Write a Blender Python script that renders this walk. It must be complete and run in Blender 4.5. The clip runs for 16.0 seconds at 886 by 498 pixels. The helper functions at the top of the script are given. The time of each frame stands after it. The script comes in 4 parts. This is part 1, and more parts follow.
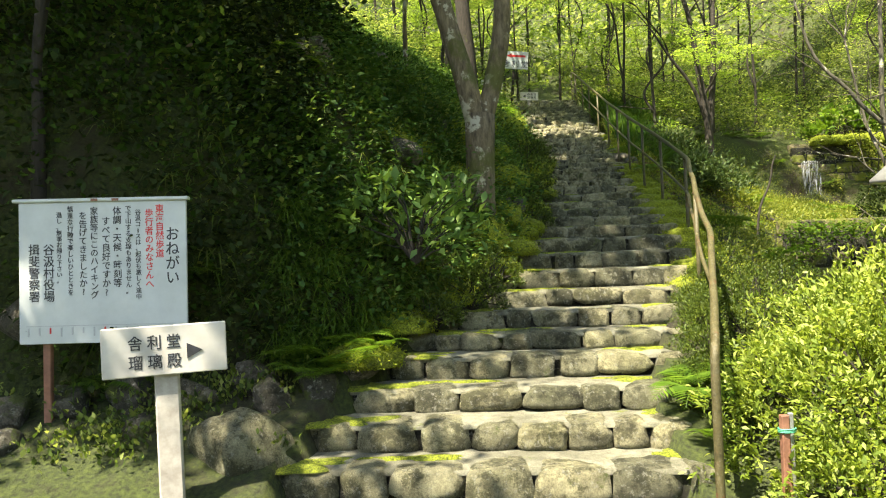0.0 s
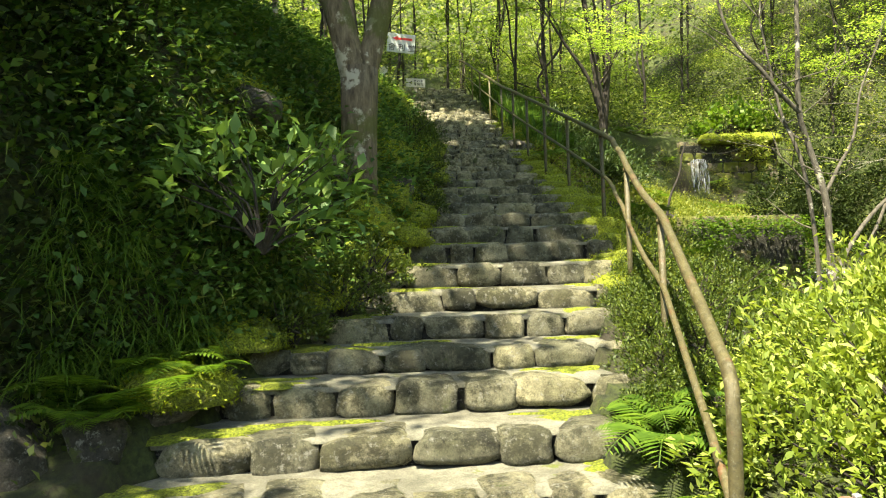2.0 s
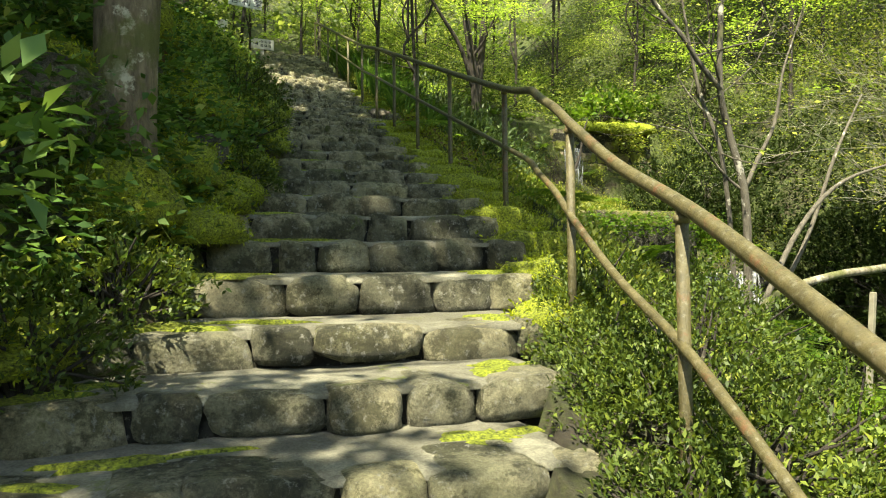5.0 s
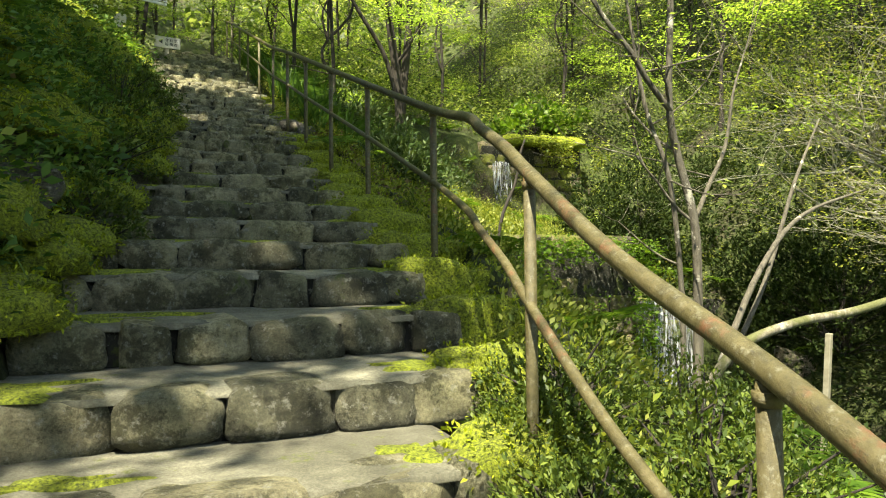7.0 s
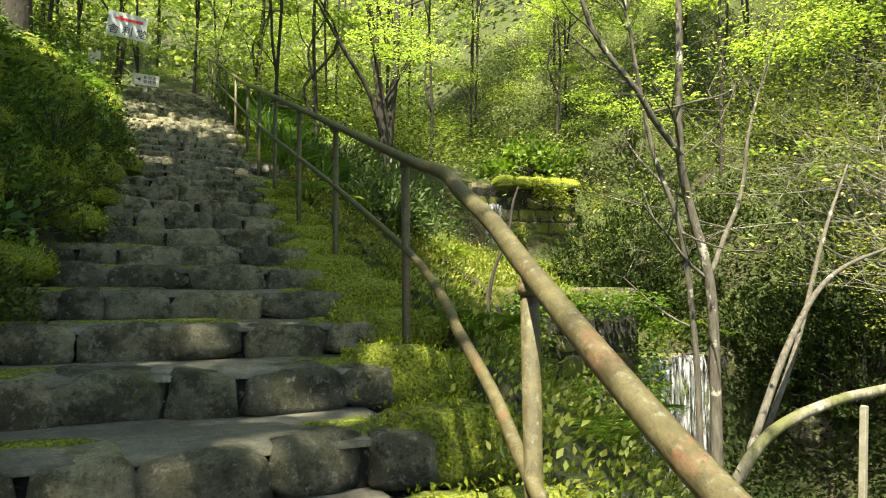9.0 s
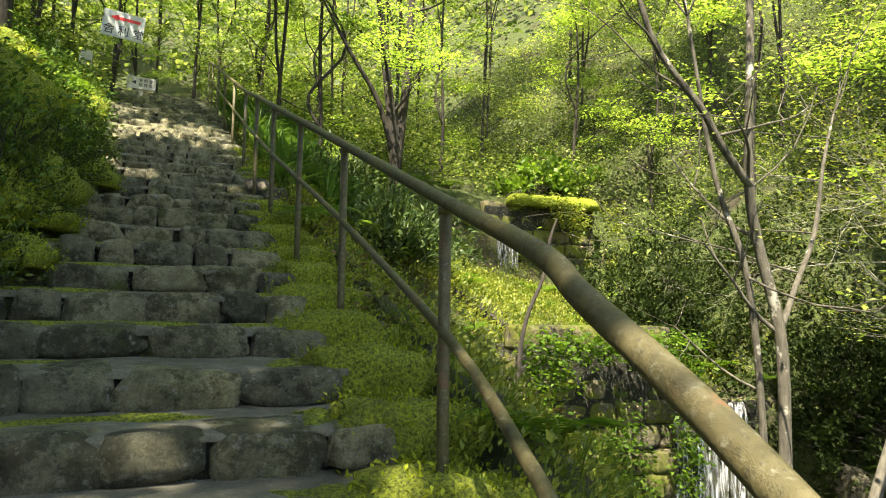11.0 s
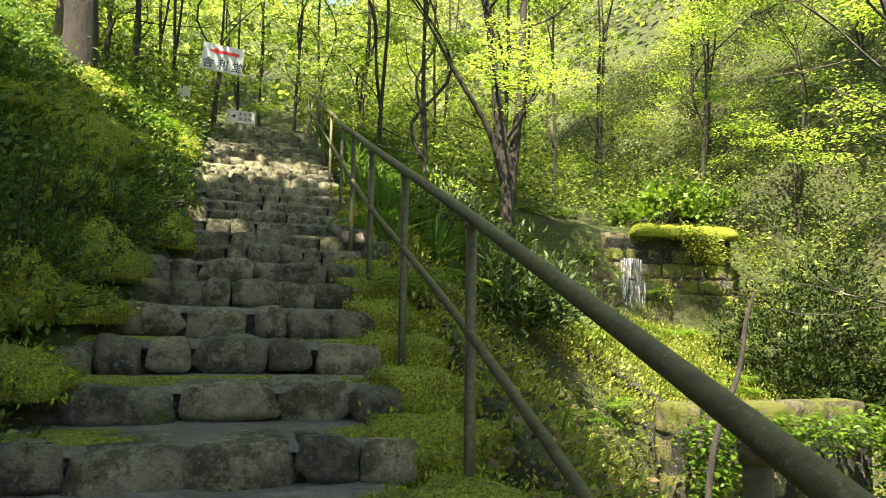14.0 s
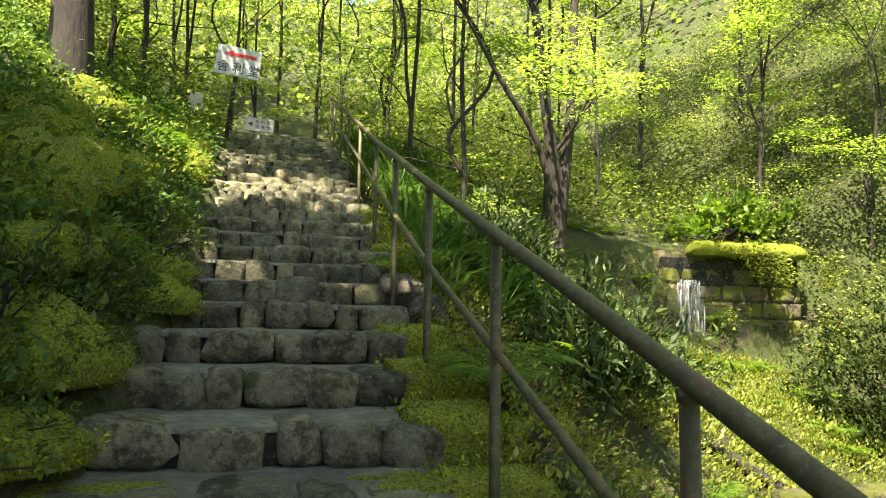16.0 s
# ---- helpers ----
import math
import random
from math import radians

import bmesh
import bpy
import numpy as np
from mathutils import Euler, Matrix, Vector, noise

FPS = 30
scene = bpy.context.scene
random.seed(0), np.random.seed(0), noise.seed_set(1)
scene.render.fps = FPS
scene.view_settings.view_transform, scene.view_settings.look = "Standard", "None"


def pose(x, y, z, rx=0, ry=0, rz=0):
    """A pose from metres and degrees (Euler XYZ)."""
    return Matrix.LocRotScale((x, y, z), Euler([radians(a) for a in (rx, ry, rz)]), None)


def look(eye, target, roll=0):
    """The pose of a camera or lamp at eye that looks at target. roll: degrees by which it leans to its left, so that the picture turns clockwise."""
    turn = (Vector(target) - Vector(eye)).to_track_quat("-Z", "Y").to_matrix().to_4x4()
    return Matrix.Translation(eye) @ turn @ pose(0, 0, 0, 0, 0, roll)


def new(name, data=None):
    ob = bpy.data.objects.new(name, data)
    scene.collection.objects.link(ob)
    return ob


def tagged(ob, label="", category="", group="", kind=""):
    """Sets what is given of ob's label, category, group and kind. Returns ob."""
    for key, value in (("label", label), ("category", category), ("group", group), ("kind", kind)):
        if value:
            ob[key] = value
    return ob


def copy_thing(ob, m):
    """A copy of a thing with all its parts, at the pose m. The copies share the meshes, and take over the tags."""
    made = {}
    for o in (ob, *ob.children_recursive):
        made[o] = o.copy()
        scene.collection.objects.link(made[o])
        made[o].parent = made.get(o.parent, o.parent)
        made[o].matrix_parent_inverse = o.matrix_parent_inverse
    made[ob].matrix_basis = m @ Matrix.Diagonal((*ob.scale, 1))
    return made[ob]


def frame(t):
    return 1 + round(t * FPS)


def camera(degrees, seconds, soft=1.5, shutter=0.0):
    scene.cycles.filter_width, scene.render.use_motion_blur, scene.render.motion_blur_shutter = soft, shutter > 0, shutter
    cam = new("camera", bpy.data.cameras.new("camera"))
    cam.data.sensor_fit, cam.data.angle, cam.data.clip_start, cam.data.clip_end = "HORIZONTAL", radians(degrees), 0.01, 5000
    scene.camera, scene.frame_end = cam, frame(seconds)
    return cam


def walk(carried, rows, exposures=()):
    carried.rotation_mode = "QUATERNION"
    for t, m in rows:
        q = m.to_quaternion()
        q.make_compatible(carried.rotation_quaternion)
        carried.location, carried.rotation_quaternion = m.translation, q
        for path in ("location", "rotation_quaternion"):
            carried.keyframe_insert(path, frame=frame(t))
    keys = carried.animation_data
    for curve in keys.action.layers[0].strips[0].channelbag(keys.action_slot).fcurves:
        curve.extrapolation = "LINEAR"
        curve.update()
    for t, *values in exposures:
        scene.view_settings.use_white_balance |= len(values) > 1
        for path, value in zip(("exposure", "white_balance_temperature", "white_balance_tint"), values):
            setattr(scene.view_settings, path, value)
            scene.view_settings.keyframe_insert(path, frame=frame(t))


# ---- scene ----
cam = camera(62.2, 16.0, soft=1.1)
PATH = [
    (0, (0.192, -0.021, 1.507), (0.178, 1.978, 1.56), -2.0),
    (0.5, (0.204, 0.393, 1.494), (0.274, 2.391, 1.54), -1.9),
    (1, (0.218, 0.812, 1.483), (0.369, 2.806, 1.527), -1.7),
    (1.5, (0.275, 1.251, 1.47), (0.516, 3.235, 1.51), -1.6),
    (2, (0.309, 1.686, 1.457), (0.613, 3.663, 1.498), -1.5),
    (2.5, (0.339, 2.13, 1.455), (0.689, 4.099, 1.495), -1.4),
    (3, (0.412, 2.529, 1.466), (0.828, 4.485, 1.502), -1.3),
    (3.2, (0.446, 2.683, 1.494), (0.887, 4.634, 1.527), -1.2),
    (5.3, (0.895, 4.23, 1.618), (1.616, 6.095, 1.616), 0.0),
    (5.5, (0.931, 4.345, 1.643), (1.675, 6.201, 1.648), -0.0),
    (6, (1.076, 4.602, 1.745), (1.887, 6.43, 1.753), 0.1),
    (6.5, (1.215, 4.818, 1.875), (2.073, 6.625, 1.883), 0.1),
    (7, (1.279, 5.049, 1.926), (2.154, 6.847, 1.937), 0.1),
    (7.5, (1.324, 5.238, 2.033), (2.207, 7.033, 2.056), 0.1),
    (8, (1.437, 5.378, 2.055), (2.329, 7.167, 2.098), -0.0),
    (8.5, (1.641, 5.583, 2.123), (2.533, 7.371, 2.218), -0.0),
    (9, (1.744, 5.804, 2.151), (2.635, 7.591, 2.263), 0.1),
    (9.2, (1.774, 5.941, 2.148), (2.67, 7.725, 2.268), -0.1),
    (11.3, (2.065, 6.933, 2.486), (2.94, 8.726, 2.632), 2.0),
    (11.5, (2.077, 7.017, 2.506), (2.931, 8.818, 2.661), 2.0),
    (12, (2.127, 7.194, 2.615), (2.936, 9.014, 2.798), 1.8),
    (12.5, (2.246, 7.406, 2.609), (3.027, 9.238, 2.799), 1.7),
    (13, (2.344, 7.635, 2.735), (3.082, 9.484, 2.923), 1.6),
    (13.5, (2.371, 7.887, 2.783), (3.049, 9.759, 2.971), 1.5),
    (14, (2.384, 8.167, 2.937), (3.015, 10.056, 3.12), 1.4),
    (14.5, (2.376, 8.491, 3.006), (2.995, 10.384, 3.189), 1.4),
    (15, (2.391, 8.853, 3.177), (3.008, 10.747, 3.357), 1.4),
    (15.5, (2.406, 9.175, 3.285), (3.014, 11.071, 3.466), 1.4),
    (16, (2.448, 9.486, 3.432), (3.035, 11.39, 3.612), 1.4),
]
walk(cam, [(t, look(eye, target, roll)) for t, eye, target, roll in PATH], [(0, 2.1, 7400, 5), (1.5, 2.15, 7400, 4), (3.2, 2.1, 7400, 2), (6, 1.95, 7400, 1), (9, 2.1, 7300, 4), (12, 2.3, 7300, 8), (16, 2.42, 7300, 10)])

# ---- world and sun ----
SUN_ELEV, SUN_AZ = 62.0, 222.0          # azimuth: degrees clockwise from +y
world = bpy.data.worlds.new("world")
scene.world = world
world.use_nodes = True
wn = world.node_tree
sky = wn.nodes.new("ShaderNodeTexSky")
sky.sky_type = "NISHITA"
sky.sun_disc = False
sky.sun_elevation, sky.sun_rotation = radians(SUN_ELEV), radians(SUN_AZ)
wn.nodes["Background"].inputs["Strength"].default_value = 0.09
wn.links.new(sky.outputs[0], wn.nodes["Background"].inputs["Color"])
sun = new("sun", bpy.data.lights.new("sun", "SUN"))
sun.data.energy, sun.data.angle, sun.data.color = 5.0, radians(0.6), (1.0, 0.94, 0.82)
sun_from = Vector((math.sin(radians(SUN_AZ)) * math.cos(radians(SUN_ELEV)), math.cos(radians(SUN_AZ)) * math.cos(radians(SUN_ELEV)), math.sin(radians(SUN_ELEV))))
sun.matrix_world = look(sun_from * 60, (0, 0, 0))

rng = np.random.default_rng(7)


# ---- materials ----
def nodes(name, rough=0.8):
    m = bpy.data.materials.new(name)
    m.use_nodes = True
    nt = m.node_tree
    b = nt.nodes["Principled BSDF"]
    b.inputs["Roughness"].default_value = rough
    return m, nt, b


def world_noise(nt, scale, detail=6, rough=0.6):
    g = nt.nodes.new("ShaderNodeNewGeometry")
    n = nt.nodes.new("ShaderNodeTexNoise")
    n.inputs["Scale"].default_value, n.inputs["Detail"].default_value, n.inputs["Roughness"].default_value = scale, detail, rough
    nt.links.new(g.outputs["Position"], n.inputs["Vector"])
    return n.outputs["Fac"]


def ramp(nt, fac, *stops):
    r = nt.nodes.new("ShaderNodeValToRGB")
    e = r.color_ramp.elements
    while len(e) < len(stops):
        e.new(0.5)
    for el, (p, c) in zip(e, stops):
        el.position, el.color = p, (*c, 1) if len(c) == 3 else c
    nt.links.new(fac, r.inputs["Fac"])
    return r.outputs["Color"]


def mixc(nt, fac, a, b, mode="MIX"):
    m = nt.nodes.new("ShaderNodeMix")
    m.data_type, m.blend_type = "RGBA", mode
    for sock, v in ((m.inputs[0], fac), (m.inputs[6], a), (m.inputs[7], b)):
        if isinstance(v, bpy.types.NodeSocket):
            nt.links.new(v, sock)
        elif isinstance(v, (int, float)):
            sock.default_value = v
        else:
            sock.default_value = (*v, 1)
    return m.outputs[2]


def bump(nt, b, height, strength, distance):
    n = nt.nodes.new("ShaderNodeBump")
    n.inputs["Strength"].default_value, n.inputs["Distance"].default_value = strength, distance
    nt.links.new(height, n.inputs["Height"])
    nt.links.new(n.outputs["Normal"], b.inputs["Normal"])


def obj_random(nt):
    return nt.nodes.new("ShaderNodeObjectInfo").outputs["Random"]


def stone_mat(name, dark, light, moss_at, moss=(0.09, 0.12, 0.015)):
    m, nt, b = nodes(name, 0.82)
    grain = world_noise(nt, 6.5, 12, 0.78)
    big = world_noise(nt, 1.7, 4, 0.6)
    mid = tuple((a + c) / 2 for a, c in zip(dark, light))
    col = ramp(nt, grain, (0.34, dark), (0.50, mid), (0.66, light))
    col = mixc(nt, 1.0, col, ramp(nt, obj_random(nt), (0.0, (0.48, 0.48, 0.44)), (0.35, (0.85, 0.84, 0.78)), (0.7, (1.05, 1.0, 0.9)), (1.0, (1.35, 1.28, 1.12))), "MULTIPLY")
    col = mixc(nt, ramp(nt, big, (0.45, (0, 0, 0)), (0.62, (0.6, 0.6, 0.6))), col, mixc(nt, 1.0, col, (0.50, 0.54, 0.40), "MULTIPLY"))
    stain = ramp(nt, world_noise(nt, 4.2, 11, 0.8), (0.49, (0, 0, 0)), (0.55, (0.9, 0.9, 0.9)))
    col = mixc(nt, stain, col, mixc(nt, 1.0, col, (0.28, 0.29, 0.22), "MULTIPLY"))
    lich = ramp(nt, world_noise(nt, 24, 8, 0.75), (0.56, (0, 0, 0)), (0.63, (0.65, 0.65, 0.65)))
    col = mixc(nt, lich, col, (0.44, 0.43, 0.36))
    col = mixc(nt, 1.0, col, ramp(nt, world_noise(nt, 90, 8, 0.85), (0.40, (0.62, 0.62, 0.62)), (0.60, (1.22, 1.22, 1.22))), "MULTIPLY")
    mm = ramp(nt, world_noise(nt, 3.1, 10, 0.75), (moss_at, (0, 0, 0)), (moss_at + 0.06, (0.9, 0.9, 0.9)))
    col = mixc(nt, mm, col, mixc(nt, world_noise(nt, 60, 6), tuple(c * 0.4 for c in moss), tuple(c * 1.6 for c in moss)))
    nt.links.new(col, b.inputs["Base Color"])
    bump(nt, b, mixc(nt, 0.45, grain, world_noise(nt, 40, 10, 0.85)), 1.0, 0.12)
    return m


STONE = stone_mat("riser_stone", (0.10, 0.097, 0.060), (0.54, 0.515, 0.355), 0.60)
ROCK = stone_mat("bank_rock", (0.05, 0.045, 0.035), (0.27, 0.24, 0.20), 0.54)
WALLSTONE = stone_mat("wall_block_stone", (0.08, 0.07, 0.05), (0.38, 0.32, 0.22), 0.47, (0.17, 0.19, 0.02))
MORTAR = stone_mat("mortar", (0.02, 0.019, 0.014), (0.075, 0.07, 0.05), 0.56)


def tread_mat():
    m, nt, b = nodes("tread_concrete", 0.9)
    grain = world_noise(nt, 14, 9, 0.7)
    col = ramp(nt, grain, (0.3, (0.13, 0.125, 0.09)), (0.7, (0.36, 0.345, 0.255)))
    col = mixc(nt, ramp(nt, world_noise(nt, 2.2, 5), (0.42, (0, 0, 0)), (0.62, (0.7, 0.7, 0.7))), col, (0.10, 0.095, 0.065))
    col = mixc(nt, ramp(nt, world_noise(nt, 5, 9, 0.75), (0.60, (0, 0, 0)), (0.67, (0.85, 0.85, 0.85))), col, (0.13, 0.16, 0.015))
    col = mixc(nt, 1.0, col, ramp(nt, world_noise(nt, 95, 6, 0.8), (0.36, (0.6, 0.6, 0.6)), (0.64, (1.2, 1.2, 1.2))), "MULTIPLY")
    nt.links.new(col, b.inputs["Base Color"])
    bump(nt, b, mixc(nt, 0.5, grain, world_noise(nt, 60, 8, 0.8)), 0.9, 0.04)
    return m


TREAD = tread_mat()


def moss_mat():
    m, nt, b = nodes("moss", 0.95)
    fine = world_noise(nt, 70, 6, 0.75)
    col = ramp(nt, fine, (0.36, (0.03, 0.04, 0.003)), (0.5, (0.20, 0.24, 0.014)), (0.66, (0.44, 0.49, 0.035)))
    col = mixc(nt, ramp(nt, world_noise(nt, 4, 6, 0.7), (0.54, (0, 0, 0)), (0.7, (0.6, 0.6, 0.6))), col, (0.06, 0.065, 0.018))
    nt.links.new(col, b.inputs["Base Color"])
    bump(nt, b, fine, 1.0, 0.03)
    return m


MOSS = moss_mat()


def ground_mat():
    m, nt, b = nodes("forest_ground", 0.95)
    grain = world_noise(nt, 20, 10, 0.75)
    col = ramp(nt, grain, (0.3, (0.018, 0.013, 0.008)), (0.55, (0.045, 0.036, 0.020)), (0.75, (0.10, 0.08, 0.045)))
    green = ramp(nt, world_noise(nt, 0.9, 8, 0.7), (0.36, (0, 0, 0)), (0.50, (0.9, 0.9, 0.9)))
    col = mixc(nt, green, col, ramp(nt, world_noise(nt, 30, 6), (0.35, (0.02, 0.03, 0.006)), (0.7, (0.09, 0.12, 0.02))))
    nt.links.new(col, b.inputs["Base Color"])
    bump(nt, b, grain, 1.0, 0.06)
    return m


GROUND = ground_mat()


def bark_mat(name, dark, light, patch=(0.55, 0.54, 0.46), patch_at=0.58, moss_at=0.6):
    m, nt, b = nodes(name, 0.9)
    tc = nt.nodes.new("ShaderNodeNewGeometry")
    mp = nt.nodes.new("ShaderNodeMapping")
    mp.inputs["Scale"].default_value = (14, 14, 3.5)
    n = nt.nodes.new("ShaderNodeTexNoise")
    n.inputs["Scale"].default_value, n.inputs["Detail"].default_value, n.inputs["Roughness"].default_value = 1.6, 10, 0.7
    nt.links.new(tc.outputs["Position"], mp.inputs[0])
    nt.links.new(mp.outputs[0], n.inputs["Vector"])
    col = ramp(nt, n.outputs["Fac"], (0.32, dark), (0.68, light))
    col = mixc(nt, ramp(nt, world_noise(nt, 4.5, 8, 0.65), (patch_at, (0, 0, 0)), (patch_at + 0.04, (0.9, 0.9, 0.9))), col, patch)
    col = mixc(nt, ramp(nt, world_noise(nt, 2.1, 8, 0.7), (moss_at, (0, 0, 0)), (moss_at + 0.08, (0.8, 0.8, 0.8))), col, (0.075, 0.085, 0.015))
    nt.links.new(col, b.inputs["Base Color"])
    bump(nt, b, n.outputs["Fac"], 0.9, 0.025)
    return m


BARK_BIG = bark_mat("pale_lichened_bark", (0.045, 0.033, 0.02), (0.22, 0.175, 0.11), (0.42, 0.39, 0.30), 0.55, 0.52)
BARK_WHITE = bark_mat("whitish_bark", (0.04, 0.034, 0.025), (0.14, 0.125, 0.095), (0.38, 0.36, 0.30), 0.60, 0.62)
BARK_DARK = bark_mat("dark_bark", (0.012, 0.010, 0.008), (0.05, 0.04, 0.03), (0.11, 0.10, 0.07), 0.66, 0.66)
TWIG = bark_mat("bleached_twig", (0.20, 0.18, 0.14), (0.45, 0.42, 0.36), (0.55, 0.53, 0.47), 0.6, 0.72)
BARK_LOG = bark_mat("mossy_log_bark", (0.08, 0.07, 0.045), (0.30, 0.27, 0.20), (0.42, 0.40, 0.33), 0.6, 0.44)


def leaf_mat(name, a, b_, c, trans=0.45, rough=0.5, gloss=0.25):
    """Leaf: diffuse and gloss in front, some light let through; colours vary leaf by leaf and clump by clump."""
    m, nt, b = nodes(name, rough)
    g = nt.nodes.new("ShaderNodeNewGeometry")
    col = ramp(nt, g.outputs["Random Per Island"], (0.0, a), (0.55, b_), (1.0, c))
    col = mixc(nt, ramp(nt, world_noise(nt, 0.8, 4), (0.38, (0, 0, 0)), (0.62, (0.55, 0.55, 0.55))), col, mixc(nt, 1.0, col, (0.55, 0.62, 0.6), "MULTIPLY"))
    nt.links.new(col, b.inputs["Base Color"])
    b.inputs["Specular IOR Level"].default_value = gloss
    t = nt.nodes.new("ShaderNodeBsdfTranslucent")
    nt.links.new(mixc(nt, 1.0, col, (1.6, 1.55, 0.95), "MULTIPLY"), t.inputs["Color"])
    mx = nt.nodes.new("ShaderNodeMixShader")
    mx.inputs[0].default_value = trans
    nt.links.new(b.outputs[0], mx.inputs[1])
    nt.links.new(t.outputs[0], mx.inputs[2])
    nt.links.new(mx.outputs[0], nt.nodes["Material Output"].inputs[0])
    return m


L_MAPLE = leaf_mat("maple_leaf", (0.11, 0.18, 0.028), (0.22, 0.32, 0.055), (0.36, 0.45, 0.11), 0.56, 0.5, 0.3)
L_FOREST = leaf_mat("forest_leaf", (0.032, 0.06, 0.014), (0.135, 0.19, 0.042), (0.35, 0.39, 0.13), 0.5, 0.5, 0.3)
L_DARK = leaf_mat("dark_leaf", (0.022, 0.042, 0.012), (0.05, 0.085, 0.018), (0.10, 0.14, 0.03), 0.35)
L_AZALEA = leaf_mat("azalea_leaf", (0.10, 0.15, 0.022), (0.26, 0.33, 0.05), (0.45, 0.50, 0.14), 0.4)
L_BOX = leaf_mat("small_shrub_leaf", (0.035, 0.06, 0.012), (0.075, 0.11, 0.02), (0.15, 0.19, 0.03), 0.3)
L_FERN = leaf_mat("fern_leaf", (0.06, 0.12, 0.015), (0.10, 0.18, 0.02), (0.17, 0.26, 0.03), 0.45)
L_GRASS = leaf_mat("grass_blade", (0.05, 0.09, 0.015), (0.09, 0.14, 0.02), (0.17, 0.20, 0.04), 0.4)
L_SLOPE = leaf_mat("slope_weed_leaf", (0.09, 0.13, 0.02), (0.20, 0.24, 0.035), (0.34, 0.34, 0.08), 0.4)
L_BROAD = leaf_mat("broad_leaf", (0.04, 0.09, 0.02), (0.07, 0.14, 0.028), (0.11, 0.18, 0.04), 0.35, 0.55, 0.2)
L_RHODO = leaf_mat("leathery_leaf", (0.03, 0.055, 0.015), (0.06, 0.10, 0.025), (0.12, 0.16, 0.045), 0.2, 0.5, 0.3)
L_PALE = leaf_mat("pale_soft_leaf", (0.09, 0.17, 0.045), (0.16, 0.27, 0.07), (0.26, 0.36, 0.10), 0.4, 0.5, 0.25)
# leaf colour darkened to stand for the shade on both banks
L_SHADE = leaf_mat("shade_dark_leaf", (0.015, 0.026, 0.008), (0.03, 0.048, 0.012), (0.05, 0.07, 0.018), 0.2, 0.7, 0.1)
L_DRY = leaf_mat("dry_leaf", (0.07, 0.045, 0.02), (0.13, 0.085, 0.042), (0.21, 0.155, 0.08), 0.2)
L_MOSS = leaf_mat("moss_frond", (0.10, 0.13, 0.009), (0.25, 0.30, 0.02), (0.47, 0.52, 0.045), 0.4)


def rail_mat():
    m, nt, b = nodes("painted_rusty_pipe", 0.55)
    n = world_noise(nt, 5, 9, 0.75)
    col = ramp(nt, world_noise(nt, 22, 8, 0.7), (0.3, (0.030, 0.025, 0.008)), (0.5, (0.072, 0.060, 0.022)), (0.72, (0.12, 0.10, 0.045)))
    col = mixc(nt, ramp(nt, n, (0.57, (0, 0, 0)), (0.63, (0.85, 0.85, 0.85))), col, (0.13, 0.058, 0.027))
    col = mixc(nt, ramp(nt, world_noise(nt, 48, 8, 0.75), (0.55, (0, 0, 0)), (0.64, (0.75, 0.75, 0.75))), col, (0.17, 0.165, 0.115))
    col = mixc(nt, ramp(nt, world_noise(nt, 120, 4, 0.7), (0.58, (0, 0, 0)), (0.66, (0.8, 0.8, 0.8))), col, (0.025, 0.02, 0.012))
    nt.links.new(col, b.inputs["Base Color"])
    bump(nt, b, world_noise(nt, 60, 8, 0.75), 0.8, 0.006)
    return m


RAIL = rail_mat()


def plain_mat(name, a, b_, scale, rough=0.6, metal=0.0, bstr=0.2):
    m, nt, b = nodes(name, rough)
    n = world_noise(nt, scale, 7, 0.65)
    nt.links.new(ramp(nt, n, (0.3, a), (0.7, b_)), b.inputs["Base Color"])
    b.inputs["Metallic"].default_value = metal
    bump(nt, b, n, bstr, 0.004)
    return m


WHITE = plain_mat("white_sign_paint", (0.44, 0.46, 0.47), (0.58, 0.60, 0.61), 3, 0.5)
OFFWHITE = plain_mat("weathered_sign_paint", (0.42, 0.38, 0.35), (0.62, 0.60, 0.56), 2.5, 0.6)
INK = plain_mat("black_sign_ink", (0.015, 0.015, 0.02), (0.04, 0.04, 0.05), 20, 0.5)
RED = plain_mat("red_sign_ink", (0.55, 0.02, 0.025), (0.72, 0.04, 0.04), 20, 0.5)
GREYINK = plain_mat("faded_grey_ink", (0.30, 0.31, 0.34), (0.45, 0.46, 0.48), 20, 0.6)
RUSTPOST = plain_mat("rusty_brown_steel", (0.13, 0.055, 0.035), (0.30, 0.14, 0.09), 12, 0.7, 0.0, 0.5)
GREYWOOD = plain_mat("weathered_grey_wood", (0.25, 0.22, 0.19), (0.50, 0.46, 0.42), 9, 0.85, 0.0, 0.5)
BAMBOO = plain_mat("bleached_stake", (0.16, 0.145, 0.10), (0.30, 0.28, 0.21), 9, 0.7)
TWINE = plain_mat("green_twine", (0.05, 0.28, 0.18), (0.10, 0.40, 0.25), 30, 0.7)
STEEL = plain_mat("grey_steel", (0.25, 0.25, 0.25), (0.42, 0.42, 0.42), 12, 0.5, 0.6)


